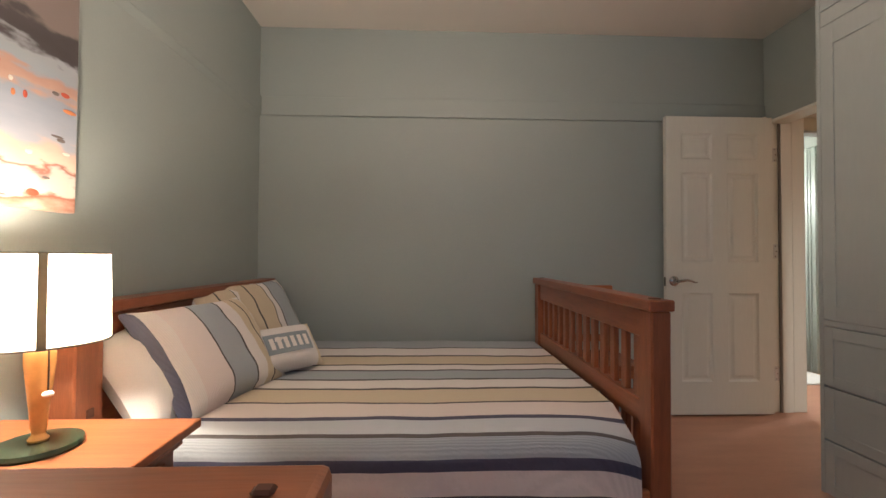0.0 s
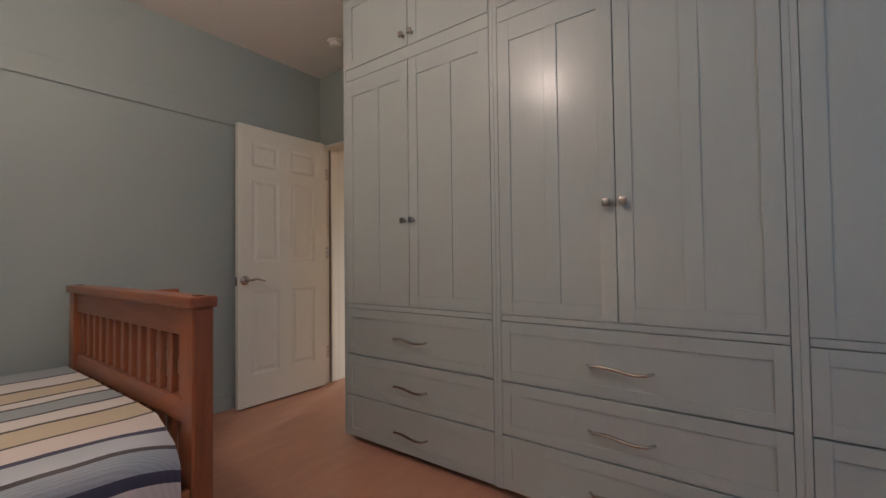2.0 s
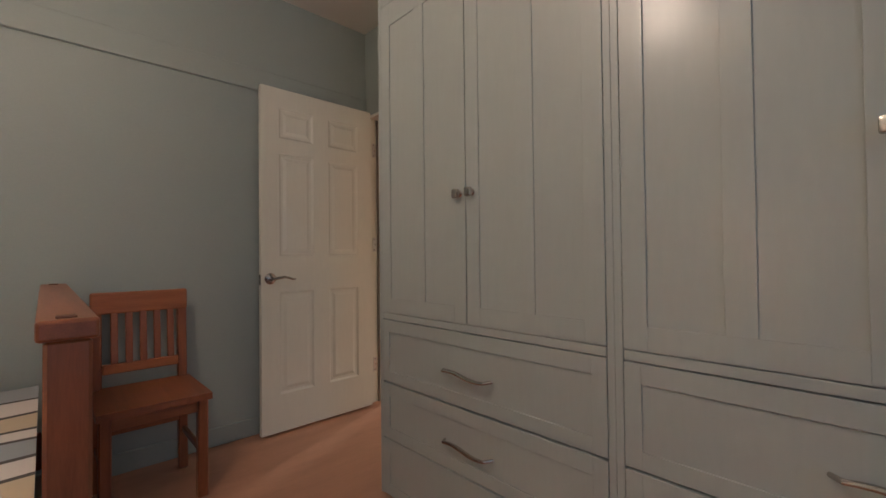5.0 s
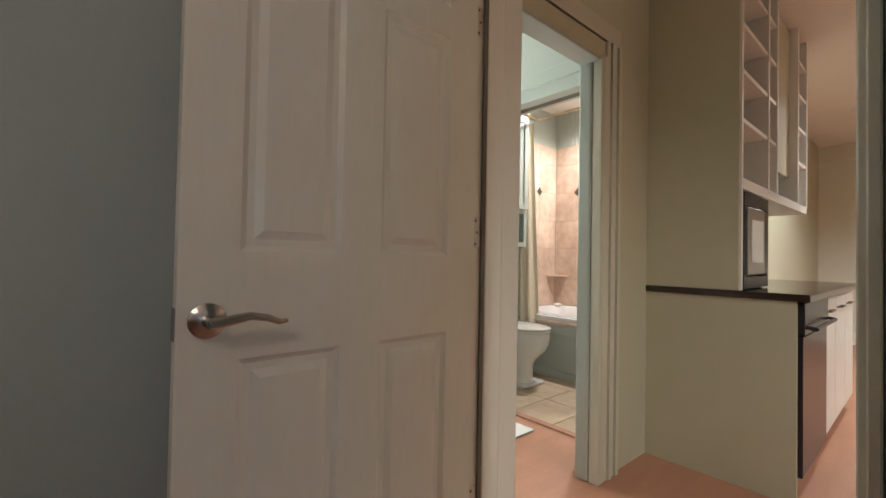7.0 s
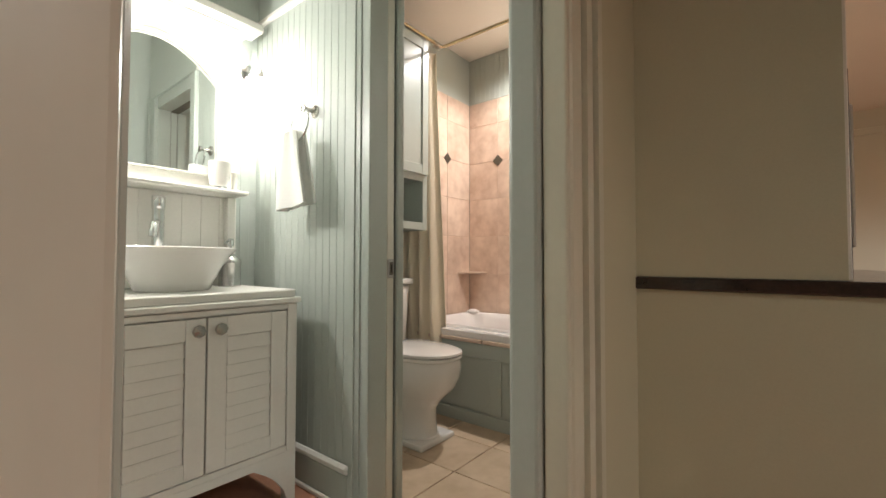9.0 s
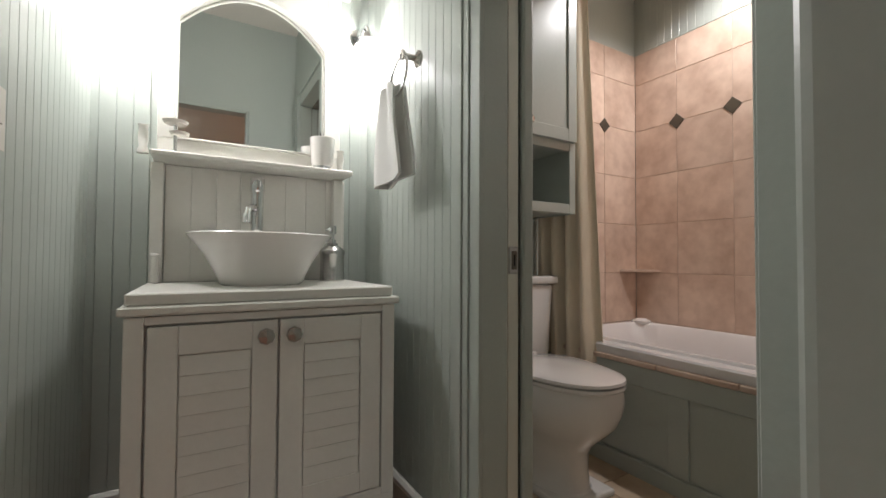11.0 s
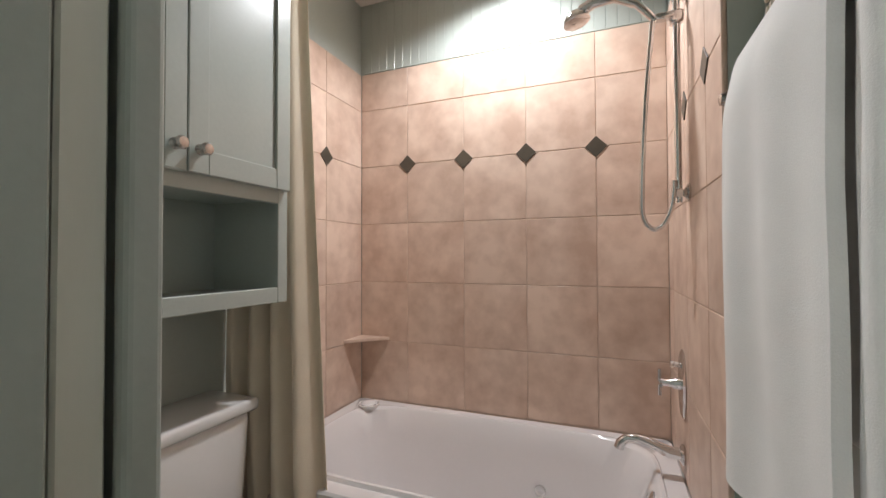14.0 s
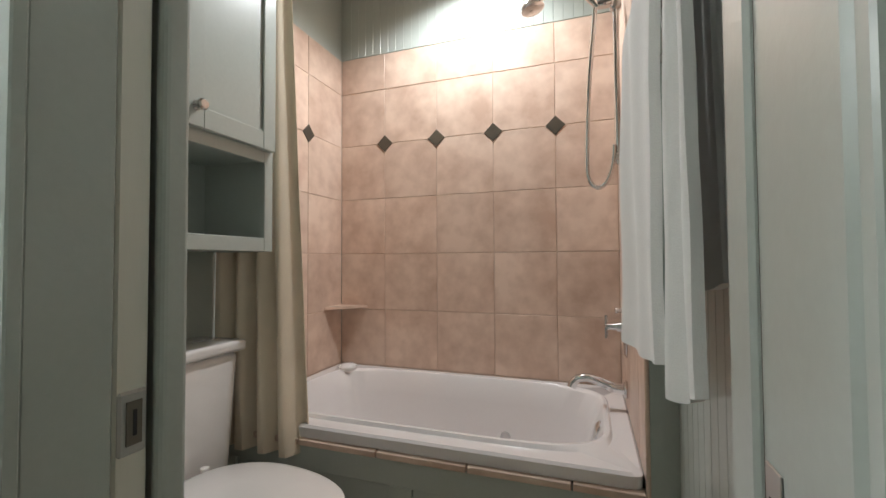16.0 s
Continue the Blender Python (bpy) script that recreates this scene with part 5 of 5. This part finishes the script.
whole("shower_curtain", sheet(110, 40, curtain_at, thick=0.004), CURTAIN, "ivory waffle shower curtain gathered to one side", "curtain", (4.83, 4.72, 0.44), smooth=True)
for k in range(7):
    x = 4.762 + k * 0.011
    part("curtain_ring", tube([(x, 4.704 + 0.017 * math.cos(a * math.pi / 8), 2.343 + 0.02 * math.sin(a * math.pi / 8)) for a in range(16)], 0.0018, 6, True), NICKEL, rod)

# shower fittings on the south wall
SY = 3.563
shw = thing("shower_set", "chrome slide-bar hand shower with coiled hose", "shower", (5.14, 3.6, 1.48))
part("bar", tube([(5.14, 3.592, 1.445), (5.14, 3.592, 2.115)], 0.010, 14), CHROME, shw, smooth=True)
for z in (1.475, 2.080):
    part("bracket", lathe([(0.0, 0.0), (0.028, 0.0), (0.029, 0.005), (0.018, 0.010), (0.011, 0.016), (0.010, 0.016), (0.016, 0.020), (0.016, 0.040), (0.0, 0.044)], (5.14, SY, z), 24, turn=Matrix.Rotation(radians(-90), 4, "X")), CHROME, shw, smooth=True)
part("slider", blocks(((5.122, 3.574, 1.995), (5.158, 3.612, 2.035)), ((5.105, 3.600, 2.005), (5.14, 3.655, 2.025)), bevel=0.006), CHROME, shw, smooth=True)
part("hand_shower", tube([(5.118, 3.650, 2.005), (5.121, 3.70, 2.070), (5.14, 3.765, 2.118), (5.165, 3.83, 2.130), (5.18, 3.87, 2.118)], [0.010, 0.013, 0.016, 0.018, 0.020], 16), CHROME, shw, smooth=True)
part("shower_head", lathe([(0.0, 0.012), (0.024, 0.010), (0.044, -0.012), (0.046, -0.024), (0.040, -0.028), (0.0, -0.030)], (5.185, 3.892, 2.108), 28, turn=Matrix.Rotation(radians(-14), 4, "X")), CHROME, shw, smooth=True)
hose = []
for k in range(41):
    s = k / 40
    if s < 0.62:
        q = s / 0.62
        hose.append((5.117 - 0.012 * math.sin(q * math.pi), 3.66 + 0.035 * math.sin(q * math.pi * 0.5), 2.005 - q * 0.573))
    else:
        q = (s - 0.62) / 0.38
        a = math.pi * q
        hose.append((5.117 + 0.01 * q, 3.695 - 0.045 * (1 - math.cos(a)), 1.432 - 0.075 * math.sin(a) + 0.08 * q ** 3))
part("hose", tube(hose, 0.0075, 10), CHROME, shw, "flexible chrome hose", True)
valve = thing("shower_valve", "oval chrome shower valve with cross handle", "tap", (5.30, 3.57, 0.86))
part("plate", lathe([(0.0, 0.0), (0.075, 0.0), (0.078, 0.004), (0.070, 0.010), (0.0, 0.012)], (5.30, SY, 0.855), 36, 0.78, 1.5, turn=Matrix.Rotation(radians(-90), 4, "X")), CHROME, valve, smooth=True)
part("stem", lathe([(0.020, 0.01), (0.018, 0.03), (0.013, 0.038), (0.012, 0.075), (0.0, 0.078)], (5.30, SY, 0.855), 20, turn=Matrix.Rotation(radians(-90), 4, "X")), CHROME, valve, smooth=True)
for a, b in (((5.256, 3.636, 0.855), (5.344, 3.636, 0.855)), ((5.30, 3.636, 0.811), (5.30, 3.636, 0.899))):
    part("cross_handle", tube([a, b], 0.006, 10), CHROME, valve, smooth=True)
part("diverter", lathe([(0.0, 0.0), (0.008, 0.0), (0.008, 0.02), (0.012, 0.024), (0.012, 0.032), (0.0, 0.034)], (5.30, SY + 0.008, 0.918), 14, turn=Matrix.Rotation(radians(-90), 4, "X")), CHROME, valve, smooth=True)
spout = thing("tub_spout", "curved chrome tub spout on the tiled wall", "tap", (5.30, 3.6, 0.62))
part("flange", lathe([(0.0, 0.0), (0.032, 0.0), (0.034, 0.006), (0.024, 0.014), (0.0, 0.016)], (5.30, SY, 0.620), 24, turn=Matrix.Rotation(radians(-90), 4, "X")), CHROME, spout, smooth=True)
part("arm", tube([(5.30, SY, 0.620), (5.30, 3.61, 0.622), (5.30, 3.66, 0.642), (5.30, 3.705, 0.655), (5.30, 3.742, 0.648), (5.30, 3.762, 0.628), (5.30, 3.766, 0.612)], [0.020, 0.020, 0.017, 0.016, 0.016, 0.017, 0.017], 16), CHROME, spout, smooth=True)

# towel bar, towels, framed picture on the south wall
tb = thing("towel_bar", "brushed nickel towel bar on the wall", "towel bar", (4.33, 3.6, 1.60))
part("bar", tube([(4.03, 3.562, 1.60), (4.70, 3.562, 1.60)], 0.009, 12), NICKEL, tb, smooth=True)
for x in (4.05, 4.685):
    part("post", lathe([(0.0, 0.0), (0.024, 0.0), (0.022, 0.008), (0.010, 0.014), (0.010, 0.068), (0.015, 0.074), (0.012, 0.088), (0.0, 0.092)], (x, 3.4905, 1.60), 20, turn=Matrix.Rotation(radians(-90), 4, "X")), NICKEL, tb, smooth=True)


def bath_towel(x0, x1, front, back, bulge, seed):
    def f(u, v):
        s = v * 2 - 1
        x = x0 + (x1 - x0) * u
        drop = min(1.0, abs(s) * 2.2)
        fold = (0.007 * math.sin(u * 8.5 + seed + abs(s) * 0.8) + 0.0035 * math.sin(u * 19 + seed * 2)) * drop + 0.004 * noise.noise((u * 4, s * 3, seed))
        if abs(s) < 0.06:
            a = s / 0.06 * math.pi / 2
            return (x, 3.562 + 0.016 * math.sin(a), 1.60 + 0.018 * math.cos(a))
        d = (abs(s) - 0.06) / 0.94
        sag = 0.018 * math.sin(u * math.pi) * d + 0.006 * noise.noise((u * 3, 0.2, seed + 5)) * d
        if s > 0:
            return (x + 0.05 * d * (u - 0.45), 3.580 + bulge * math.sin(math.pi * (0.12 + 0.76 * u)) * math.sin(min(d * 9, 1.57)) + fold, 1.60 - front * d - sag)
        return (x, 3.545 - 0.012 * d + fold * 0.3, 1.60 - back * d - sag)
    return sheet(40, 80, f, thick=0.014)


whole("bath_towel", bath_towel(4.160, 4.515, 0.62, 0.52, 0.036, 1.0), TOWEL, "long white bath towel folded over the bar", "towel", (4.3, 3.64, 0.95), "towels on the bar", True)
whole("bath_towel", bath_towel(4.085, 4.150, 0.635, 0.55, 0.004, 3.0), TOWEL, "narrow white towel hanging beside the bath towel", "towel", (4.09, 3.64, 0.90), "towels on the bar", True)

pic = thing("framed_picture", "glazed picture in a ribbed antique gold frame", "picture", (4.2, 3.57, 1.66))
PX0, PX1, PZ0, PZ1 = 4.08, 4.61, 1.69, 2.34
for lo, hi in (((PX0, 3.491, PZ0), (PX1, 3.520, PZ0 + 0.045)), ((PX0, 3.491, PZ1 - 0.045), (PX1, 3.520, PZ1)), ((PX0, 3.491, PZ0 + 0.045), (PX0 + 0.045, 3.520, PZ1 - 0.045)), ((PX1 - 0.045, 3.491, PZ0 + 0.045), (PX1, 3.520, PZ1 - 0.045))):
    mbr = part("frame_member", block(lo, hi, 0.008, 2), GOLD, pic, smooth=True)
    horiz = hi[0] - lo[0] > hi[2] - lo[2]
    cnt = int((hi[0] - lo[0] if horiz else hi[2] - lo[2]) / 0.02)
    ribs = bmesh.new()
    for k in range(cnt):
        if horiz:
            merge(ribs, block((lo[0] + k * 0.02 + 0.002, 3.518, lo[2] + 0.008), (lo[0] + k * 0.02 + 0.016, 3.527, hi[2] - 0.008), 0.003))
        else:
            merge(ribs, block((lo[0] + 0.008, 3.518, lo[2] + k * 0.02 + 0.002), (hi[0] - 0.008, 3.527, lo[2] + k * 0.02 + 0.016), 0.003))
    part("ribs", ribs, GOLD, mbr)
part("mat_board", block((PX0 + 0.04, 3.492, PZ0 + 0.04), (PX1 - 0.04, 3.495, PZ1 - 0.04)), MAT_BOARD, pic)
PRINT = material("faded_map_print", (0.52, 0.50, 0.46), 0.7, vary=0.25, scale=9, grain=30, alt=(0.44, 0.34, 0.32))
part("print", block((PX0 + 0.09, 3.495, PZ0 + 0.09), (PX1 - 0.09, 3.497, PZ1 - 0.09)), PRINT, pic)
part("glass", block((PX0 + 0.04, 3.505, PZ0 + 0.04), (PX1 - 0.04, 3.508, PZ1 - 0.04)), GLASS, pic).visible_shadow = False

# the hall fixture is made up, to go with the hall's added fill light
for lx, ly, nm in ((5.30, 4.22, "toilet room"), (2.80, 0.5, "hall"), (6.5, 2.2, "living room"), (6.2, 0.4, "living room")):
    dl = thing("downlight", "round recessed ceiling downlight in the " + nm, "ceiling light", (lx, ly, CEIL - 0.008), "recessed downlights")
    part("trim_ring", tube([(lx + 0.075 * math.cos(a * math.pi / 16), ly + 0.075 * math.sin(a * math.pi / 16), CEIL - 0.026) for a in range(32)], 0.007, 6, True), PLASTIC, dl, smooth=True)
    lens = part("lens", lathe([(0.0, -0.003), (0.07, -0.003), (0.07, -0.0005)], (lx, ly, CEIL), 28), BULB, dl)
    lens.visible_shadow = False


det = thing("smoke_detector", "small round white detector on the living room ceiling", "smoke detector", (7.6, 2.81, CEIL - 0.04))
part("base", lathe([(0.060, -0.012), (0.062, 0.0)], (7.6, 2.81, CEIL - 0.0005), 24), PLASTIC, det, smooth=True)
part("cover", lathe([(0.0, -0.040), (0.034, -0.040), (0.046, -0.030), (0.050, -0.012)], (7.6, 2.81, CEIL), 24), PLASTIC, det, smooth=True)

mat_ = whole("bath_mat", sheet(30, 30, lambda u, v: (3.16 + 0.57 * u, 3.86 + 0.55 * v, 0.012 + 0.002 * noise.noise((u * 12, v * 12, 4))), thick=-0.010), TOWEL,
              "off-white woven bath mat before the vanity", "bath mat", (3.445, 4.135, 0.0), smooth=True)
outlet = thing("wall_outlet", "white wall outlet above the living room baseboard", "outlet", (9.3, 2.33, 0.31))
part("plate", block((9.294, 2.295, 0.31), (9.2998, 2.365, 0.42), 0.002), PLASTIC, outlet)
for oz in (0.34, 0.39):
    part("socket", block((9.292, 2.315, oz - 0.014), (9.294, 2.345, oz + 0.014), 0.0008), WHITE, outlet)

# ---- kitchenette and living room beyond the hall ----
SH = Vector((0, 0.130, 0.024))
kit = thing("base_cabinet", "khaki kitchenette base cabinet with end panel", "cabinet", (4.9, 2.85, FH - 0.024))
part("end_panel", block((3.985, 2.545, FH - 0.024), (4.0, 3.188, 0.852)), WALL_HALL, kit)
part("body", block((4.0, 2.56, 0.07), (5.9, 3.188, 0.852)), WHITE, kit)
part("toe_kick", block((4.0, 2.62, FH - 0.024), (5.9, 3.1, 0.07)), EDGE, kit)
for x0, x1 in ((4.64, 5.05), (5.055, 5.47), (5.475, 5.89)):
    d = part("door", block((x0, 2.541, 0.09), (x1, 2.559, 0.84), 0.003), WHITE, kit)
    part("handle", tube([(x0 + 0.05, 2.541, 0.76), (x0 + 0.05, 2.515, 0.765), (x0 + 0.17, 2.515, 0.765), (x0 + 0.17, 2.541, 0.76)], 0.006, 8), NICKEL, d)
dw = thing("dishwasher", "black dishwasher with a bar handle under counter", "dishwasher", (4.32, 2.55, 0.07))
part("door", block((4.01, 2.528, 0.09), (4.63, 2.559, 0.70), 0.004), BLACK, dw)
part("control_panel", block((4.01, 2.522, 0.705), (4.63, 2.559, 0.848), 0.004), BLACK, dw)
part("handle", tube([(4.05, 2.522, 0.74), (4.05, 2.490, 0.735), (4.59, 2.490, 0.735), (4.59, 2.522, 0.74)], 0.009, 8), BLACK, dw)
counter = whole("counter", block((3.975, 2.50, 0.853), (5.92, 3.188, 0.886), 0.005, 2), DARK_STONE, "dark polished stone kitchenette counter", "counter", (4.9, 2.85, 0.853))
tall = thing("shelf_unit", "tall open shelf unit above the counter, khaki side", "shelf unit", (4.8, 2.97, 0.887))
part("end_panel", block((3.985, 2.76, 0.887), (4.0, 3.188, CEIL - 0.026)), WALL_HALL, tall)
part("back_panel", block((4.0, 3.17, 1.42), (5.6, 3.188, CEIL - 0.026)), WALL_HALL, tall)
for x in (4.0, 4.50, 4.70, 5.28, 5.575):
    part("upright", block((x, 2.752, 0.887 if x == 4.0 else 1.39), (x + 0.025, 3.17, CEIL - 0.026), 0.002), WHITE, tall)
part("bottom_beam", block((4.025, 2.752, 1.372), (5.575, 3.17, 1.425), 0.002), WHITE, tall)
for x0, x1 in ((4.025, 4.50), (4.525, 4.70), (5.305, 5.575)):
    for z in (1.70, 1.94, 2.17, 2.40):
        part("shelf", block((x0, 2.758, z), (x1, 3.17, z + 0.022), 0.002), WHITE, tall)
part("cupboard_panel", block((4.725, 2.80, 1.60), (5.28, 2.82, 2.60), 0.002), WALL_HALL, tall)
mw = thing("microwave", "black built-in microwave with steel trim on counter", "microwave", (4.26, 2.9, 0.887))
part("case", block((4.03, 2.775, 0.887), (4.48, 3.1, 1.368), 0.004), BLACK, mw)
part("trim_frame", blocks(((4.03, 2.748, 0.892), (4.06, 2.774, 1.362)), ((4.45, 2.748, 0.892), (4.48, 2.774, 1.362)), ((4.06, 2.748, 0.892), (4.45, 2.774, 0.95)), ((4.06, 2.748, 1.30), (4.45, 2.774, 1.362)), bevel=0.002), BLACK, mw)
part("door", block((4.065, 2.738, 0.96), (4.36, 2.774, 1.29), 0.004), STEEL, mw)
part("window", block((4.11, 2.735, 1.02), (4.32, 2.7385, 1.23)), MAT_BOARD, mw)
part("keypad", block((4.365, 2.742, 0.96), (4.445, 2.774, 1.29), 0.003), BLACK, mw)

SH = Vector((0.3, -0.12, 0.12))
pr = thing("framed_print", "abstract print in a wide dark frame", "picture", (8.98, 1.5, 1.16))
FY0, FY1, FZ0, FZ1 = 1.08, 1.97, 1.15, 2.0
for lo, hi in (((8.965, FY0, FZ0), (8.999, FY1, FZ0 + 0.085)), ((8.965, FY0, FZ1 - 0.085), (8.999, FY1, FZ1)), ((8.965, FY0, FZ0 + 0.085), (8.999, FY0 + 0.085, FZ1 - 0.085)), ((8.965, FY1 - 0.085, FZ0 + 0.085), (8.999, FY1, FZ1 - 0.085))):
    part("frame_member", block(lo, hi, 0.006), FRAME_BLACK, pr)
part("mat_board", block((8.982, FY0 + 0.085, FZ0 + 0.085), (8.990, FY1 - 0.085, FZ1 - 0.085)), MAT_BOARD, pr)
ABST = [material("print_rust", (0.30, 0.14, 0.09), 0.7), material("print_grey", (0.36, 0.34, 0.31), 0.7), material("print_sand", (0.56, 0.47, 0.36), 0.7), material("print_dark", (0.07, 0.055, 0.05), 0.7)]
for k in range(16):
    i, j = k % 4, k // 4
    part("print_block", block((8.977 + 0.0004 * (k % 3), 1.28 + i * 0.122 + 0.002, 1.34 + j * 0.117 + 0.002), (8.983, 1.28 + (i + 1) * 0.122, 1.34 + (j + 1) * 0.117)), ABST[(i * 3 + j * 2 + i * j) % 4], pr)


SH = Vector((0, 0, 0))


# ---- pieces: beadboard, wall tiles, floor tiles ----
def pieces(name, mat, parent, lo, hi, places, bevel=0.003):
    """Alike pieces on one mesh, as children of a piece of the setting."""
    me = None
    for p in places:
        if me is None:
            bm = block(lo, hi, bevel)
            me = bpy.data.meshes.new(name)
            bm.to_mesh(me)
            bm.free()
            me.materials.append(mat)
        ob = new(name, me)
        ob.parent = parent
        ob.location = p
        tagged(ob, "", "", "", "")


OBS = bpy.data.objects
bead = 0.047
pieces("board", WALL_BATH, OBS["wall_pocket_west"], (-0.006, 0.0004, 0), (0, bead - 0.0004, 1.95), [(3.80, 4.303 + k * bead, 0.168) for k in range(16)], 0.0014)
pieces("board", WALL_BATH, OBS["wall_bath_west"], (0, 0.0004, 0), (0.006, bead - 0.0004, 1.95), [(2.85, 4.125 + k * bead, 0.168) for k in range(19)], 0.0014)
pieces("board", WALL_BATH, OBS["wall_bath_north"], (0.0008, -0.006, 0), (bead - 0.0004, 0, 1.95), [(2.872 + k * bead, 5.06, 0.168) for k in range(3)] + [(3.668 + k * bead, 5.06, 0.168) for k in range(2)], 0.0014)
pieces("board", WALL_BATH, OBS["wall_shower_south"], (0.0004, 0, 0), (bead - 0.0004, 0.006, CEIL - 0.172), [(3.988 + k * bead, 3.49, 0.168) for k in range(15)], 0.0014)
pieces("board", WALL_BATH, OBS["wall_tub_east"], (-0.005, 0.0004, 0), (0, bead - 0.0004, CEIL - 2.275), [(5.638, 3.56 + k * bead, 2.272) for k in range(31)], 0.0012)

ZL = [0.54, 0.847, 1.152, 1.457, 1.762, 2.067, 2.268]
g = 0.0016


def wall_tiles(parent, axis, cuts, face, sgn):
    for r, (z0, z1) in enumerate(zip(ZL, ZL[1:])):
        for a, b in zip(cuts, cuts[1:]):
            if axis == "y":
                lo, hi = (min(0, sgn * 0.008), 0, 0), (max(0, sgn * 0.008), b - a - 2 * g, z1 - z0 - 2 * g)
                p = (face, a + g, z0 + g)
            else:
                lo, hi = (0, min(0, sgn * 0.008), 0), (b - a - 2 * g, max(0, sgn * 0.008), z1 - z0 - 2 * g)
                p = (a + g, face, z0 + g)
            pieces("tile", TILE, parent, lo, hi, [p], 0.0015)


wall_tiles(OBS["wall_tub_east"], "y", [3.563, 3.839, 4.144, 4.449, 4.754, 5.030], 5.638, -1)
wall_tiles(OBS["wall_toilet_north"], "x", [4.845, 5.021, 5.326, 5.630], 5.038, -1)
wall_tiles(OBS["wall_shower_south"], "x", [4.735, 4.905, 5.210, 5.515, 5.630], 3.555, 1)
structure("grout_east", block((5.633, 3.563, 0.53), (5.6378, 5.03, 2.268)), GROUT, "beige grout behind the tub tiles", "grout")
structure("grout_north", block((4.845, 5.033, 0.53), (5.633, 5.0378, 2.268)), GROUT, "beige grout behind the tub end tiles", "grout")
structure("grout_south", block((4.735, 3.5552, 0.53), (5.633, 3.560, 2.268)), GROUT, "beige grout behind the shower tiles", "grout")
structure("tile_edge", block((4.724, 3.5552, FH), (4.7345, 3.566, 2.268), 0.003), TILE, "bullnose tile edge beside the tub", "trim")


def diamond(parent, place, axis):
    r = 0.0332
    if axis == "y":
        bm = block((-0.002, -r, -r), (0.0012, r, r), 0.0006)
        bm.transform(Matrix.Rotation(radians(45), 4, "X"))
    else:
        side = 1 if place[1] < 4 else -1
        bm = block((-r, min(-0.0012 * side, 0.002 * side), -r), (r, max(-0.0012 * side, 0.002 * side), r), 0.0006)
        bm.transform(Matrix.Rotation(radians(45), 4, "Y"))
    me = bpy.data.meshes.new("accent_tile")
    bm.to_mesh(me)
    bm.free()
    me.materials.append(DIAMOND)
    ob = new("accent_tile", me)
    ob.parent, ob.location = parent, place


for y in (4.754, 4.449, 4.144, 3.839):
    diamond(OBS["wall_tub_east"], (5.6285, y, 1.762), "y")
diamond(OBS["wall_toilet_north"], (5.326, 5.0285, 1.762), "x")
for x in (4.905, 5.210):
    diamond(OBS["wall_shower_south"], (x, 3.5645, 1.762), "x")

fx = [3.90, 4.28, 4.60, 4.92]
fy = [3.50, 3.85, 4.17, 4.49, 4.81, 5.037]
for a, b in zip(fx, fx[1:]):
    for c, d in zip(fy, fy[1:]):
        pieces("floor_tile", FLOOR_TILE, OBS["floor_bath"], (0, 0, 0), (b - a - 0.006, d - c - 0.006, 0.007), [(a + 0.003, c + 0.003, FH - 0.007)], 0.0015)
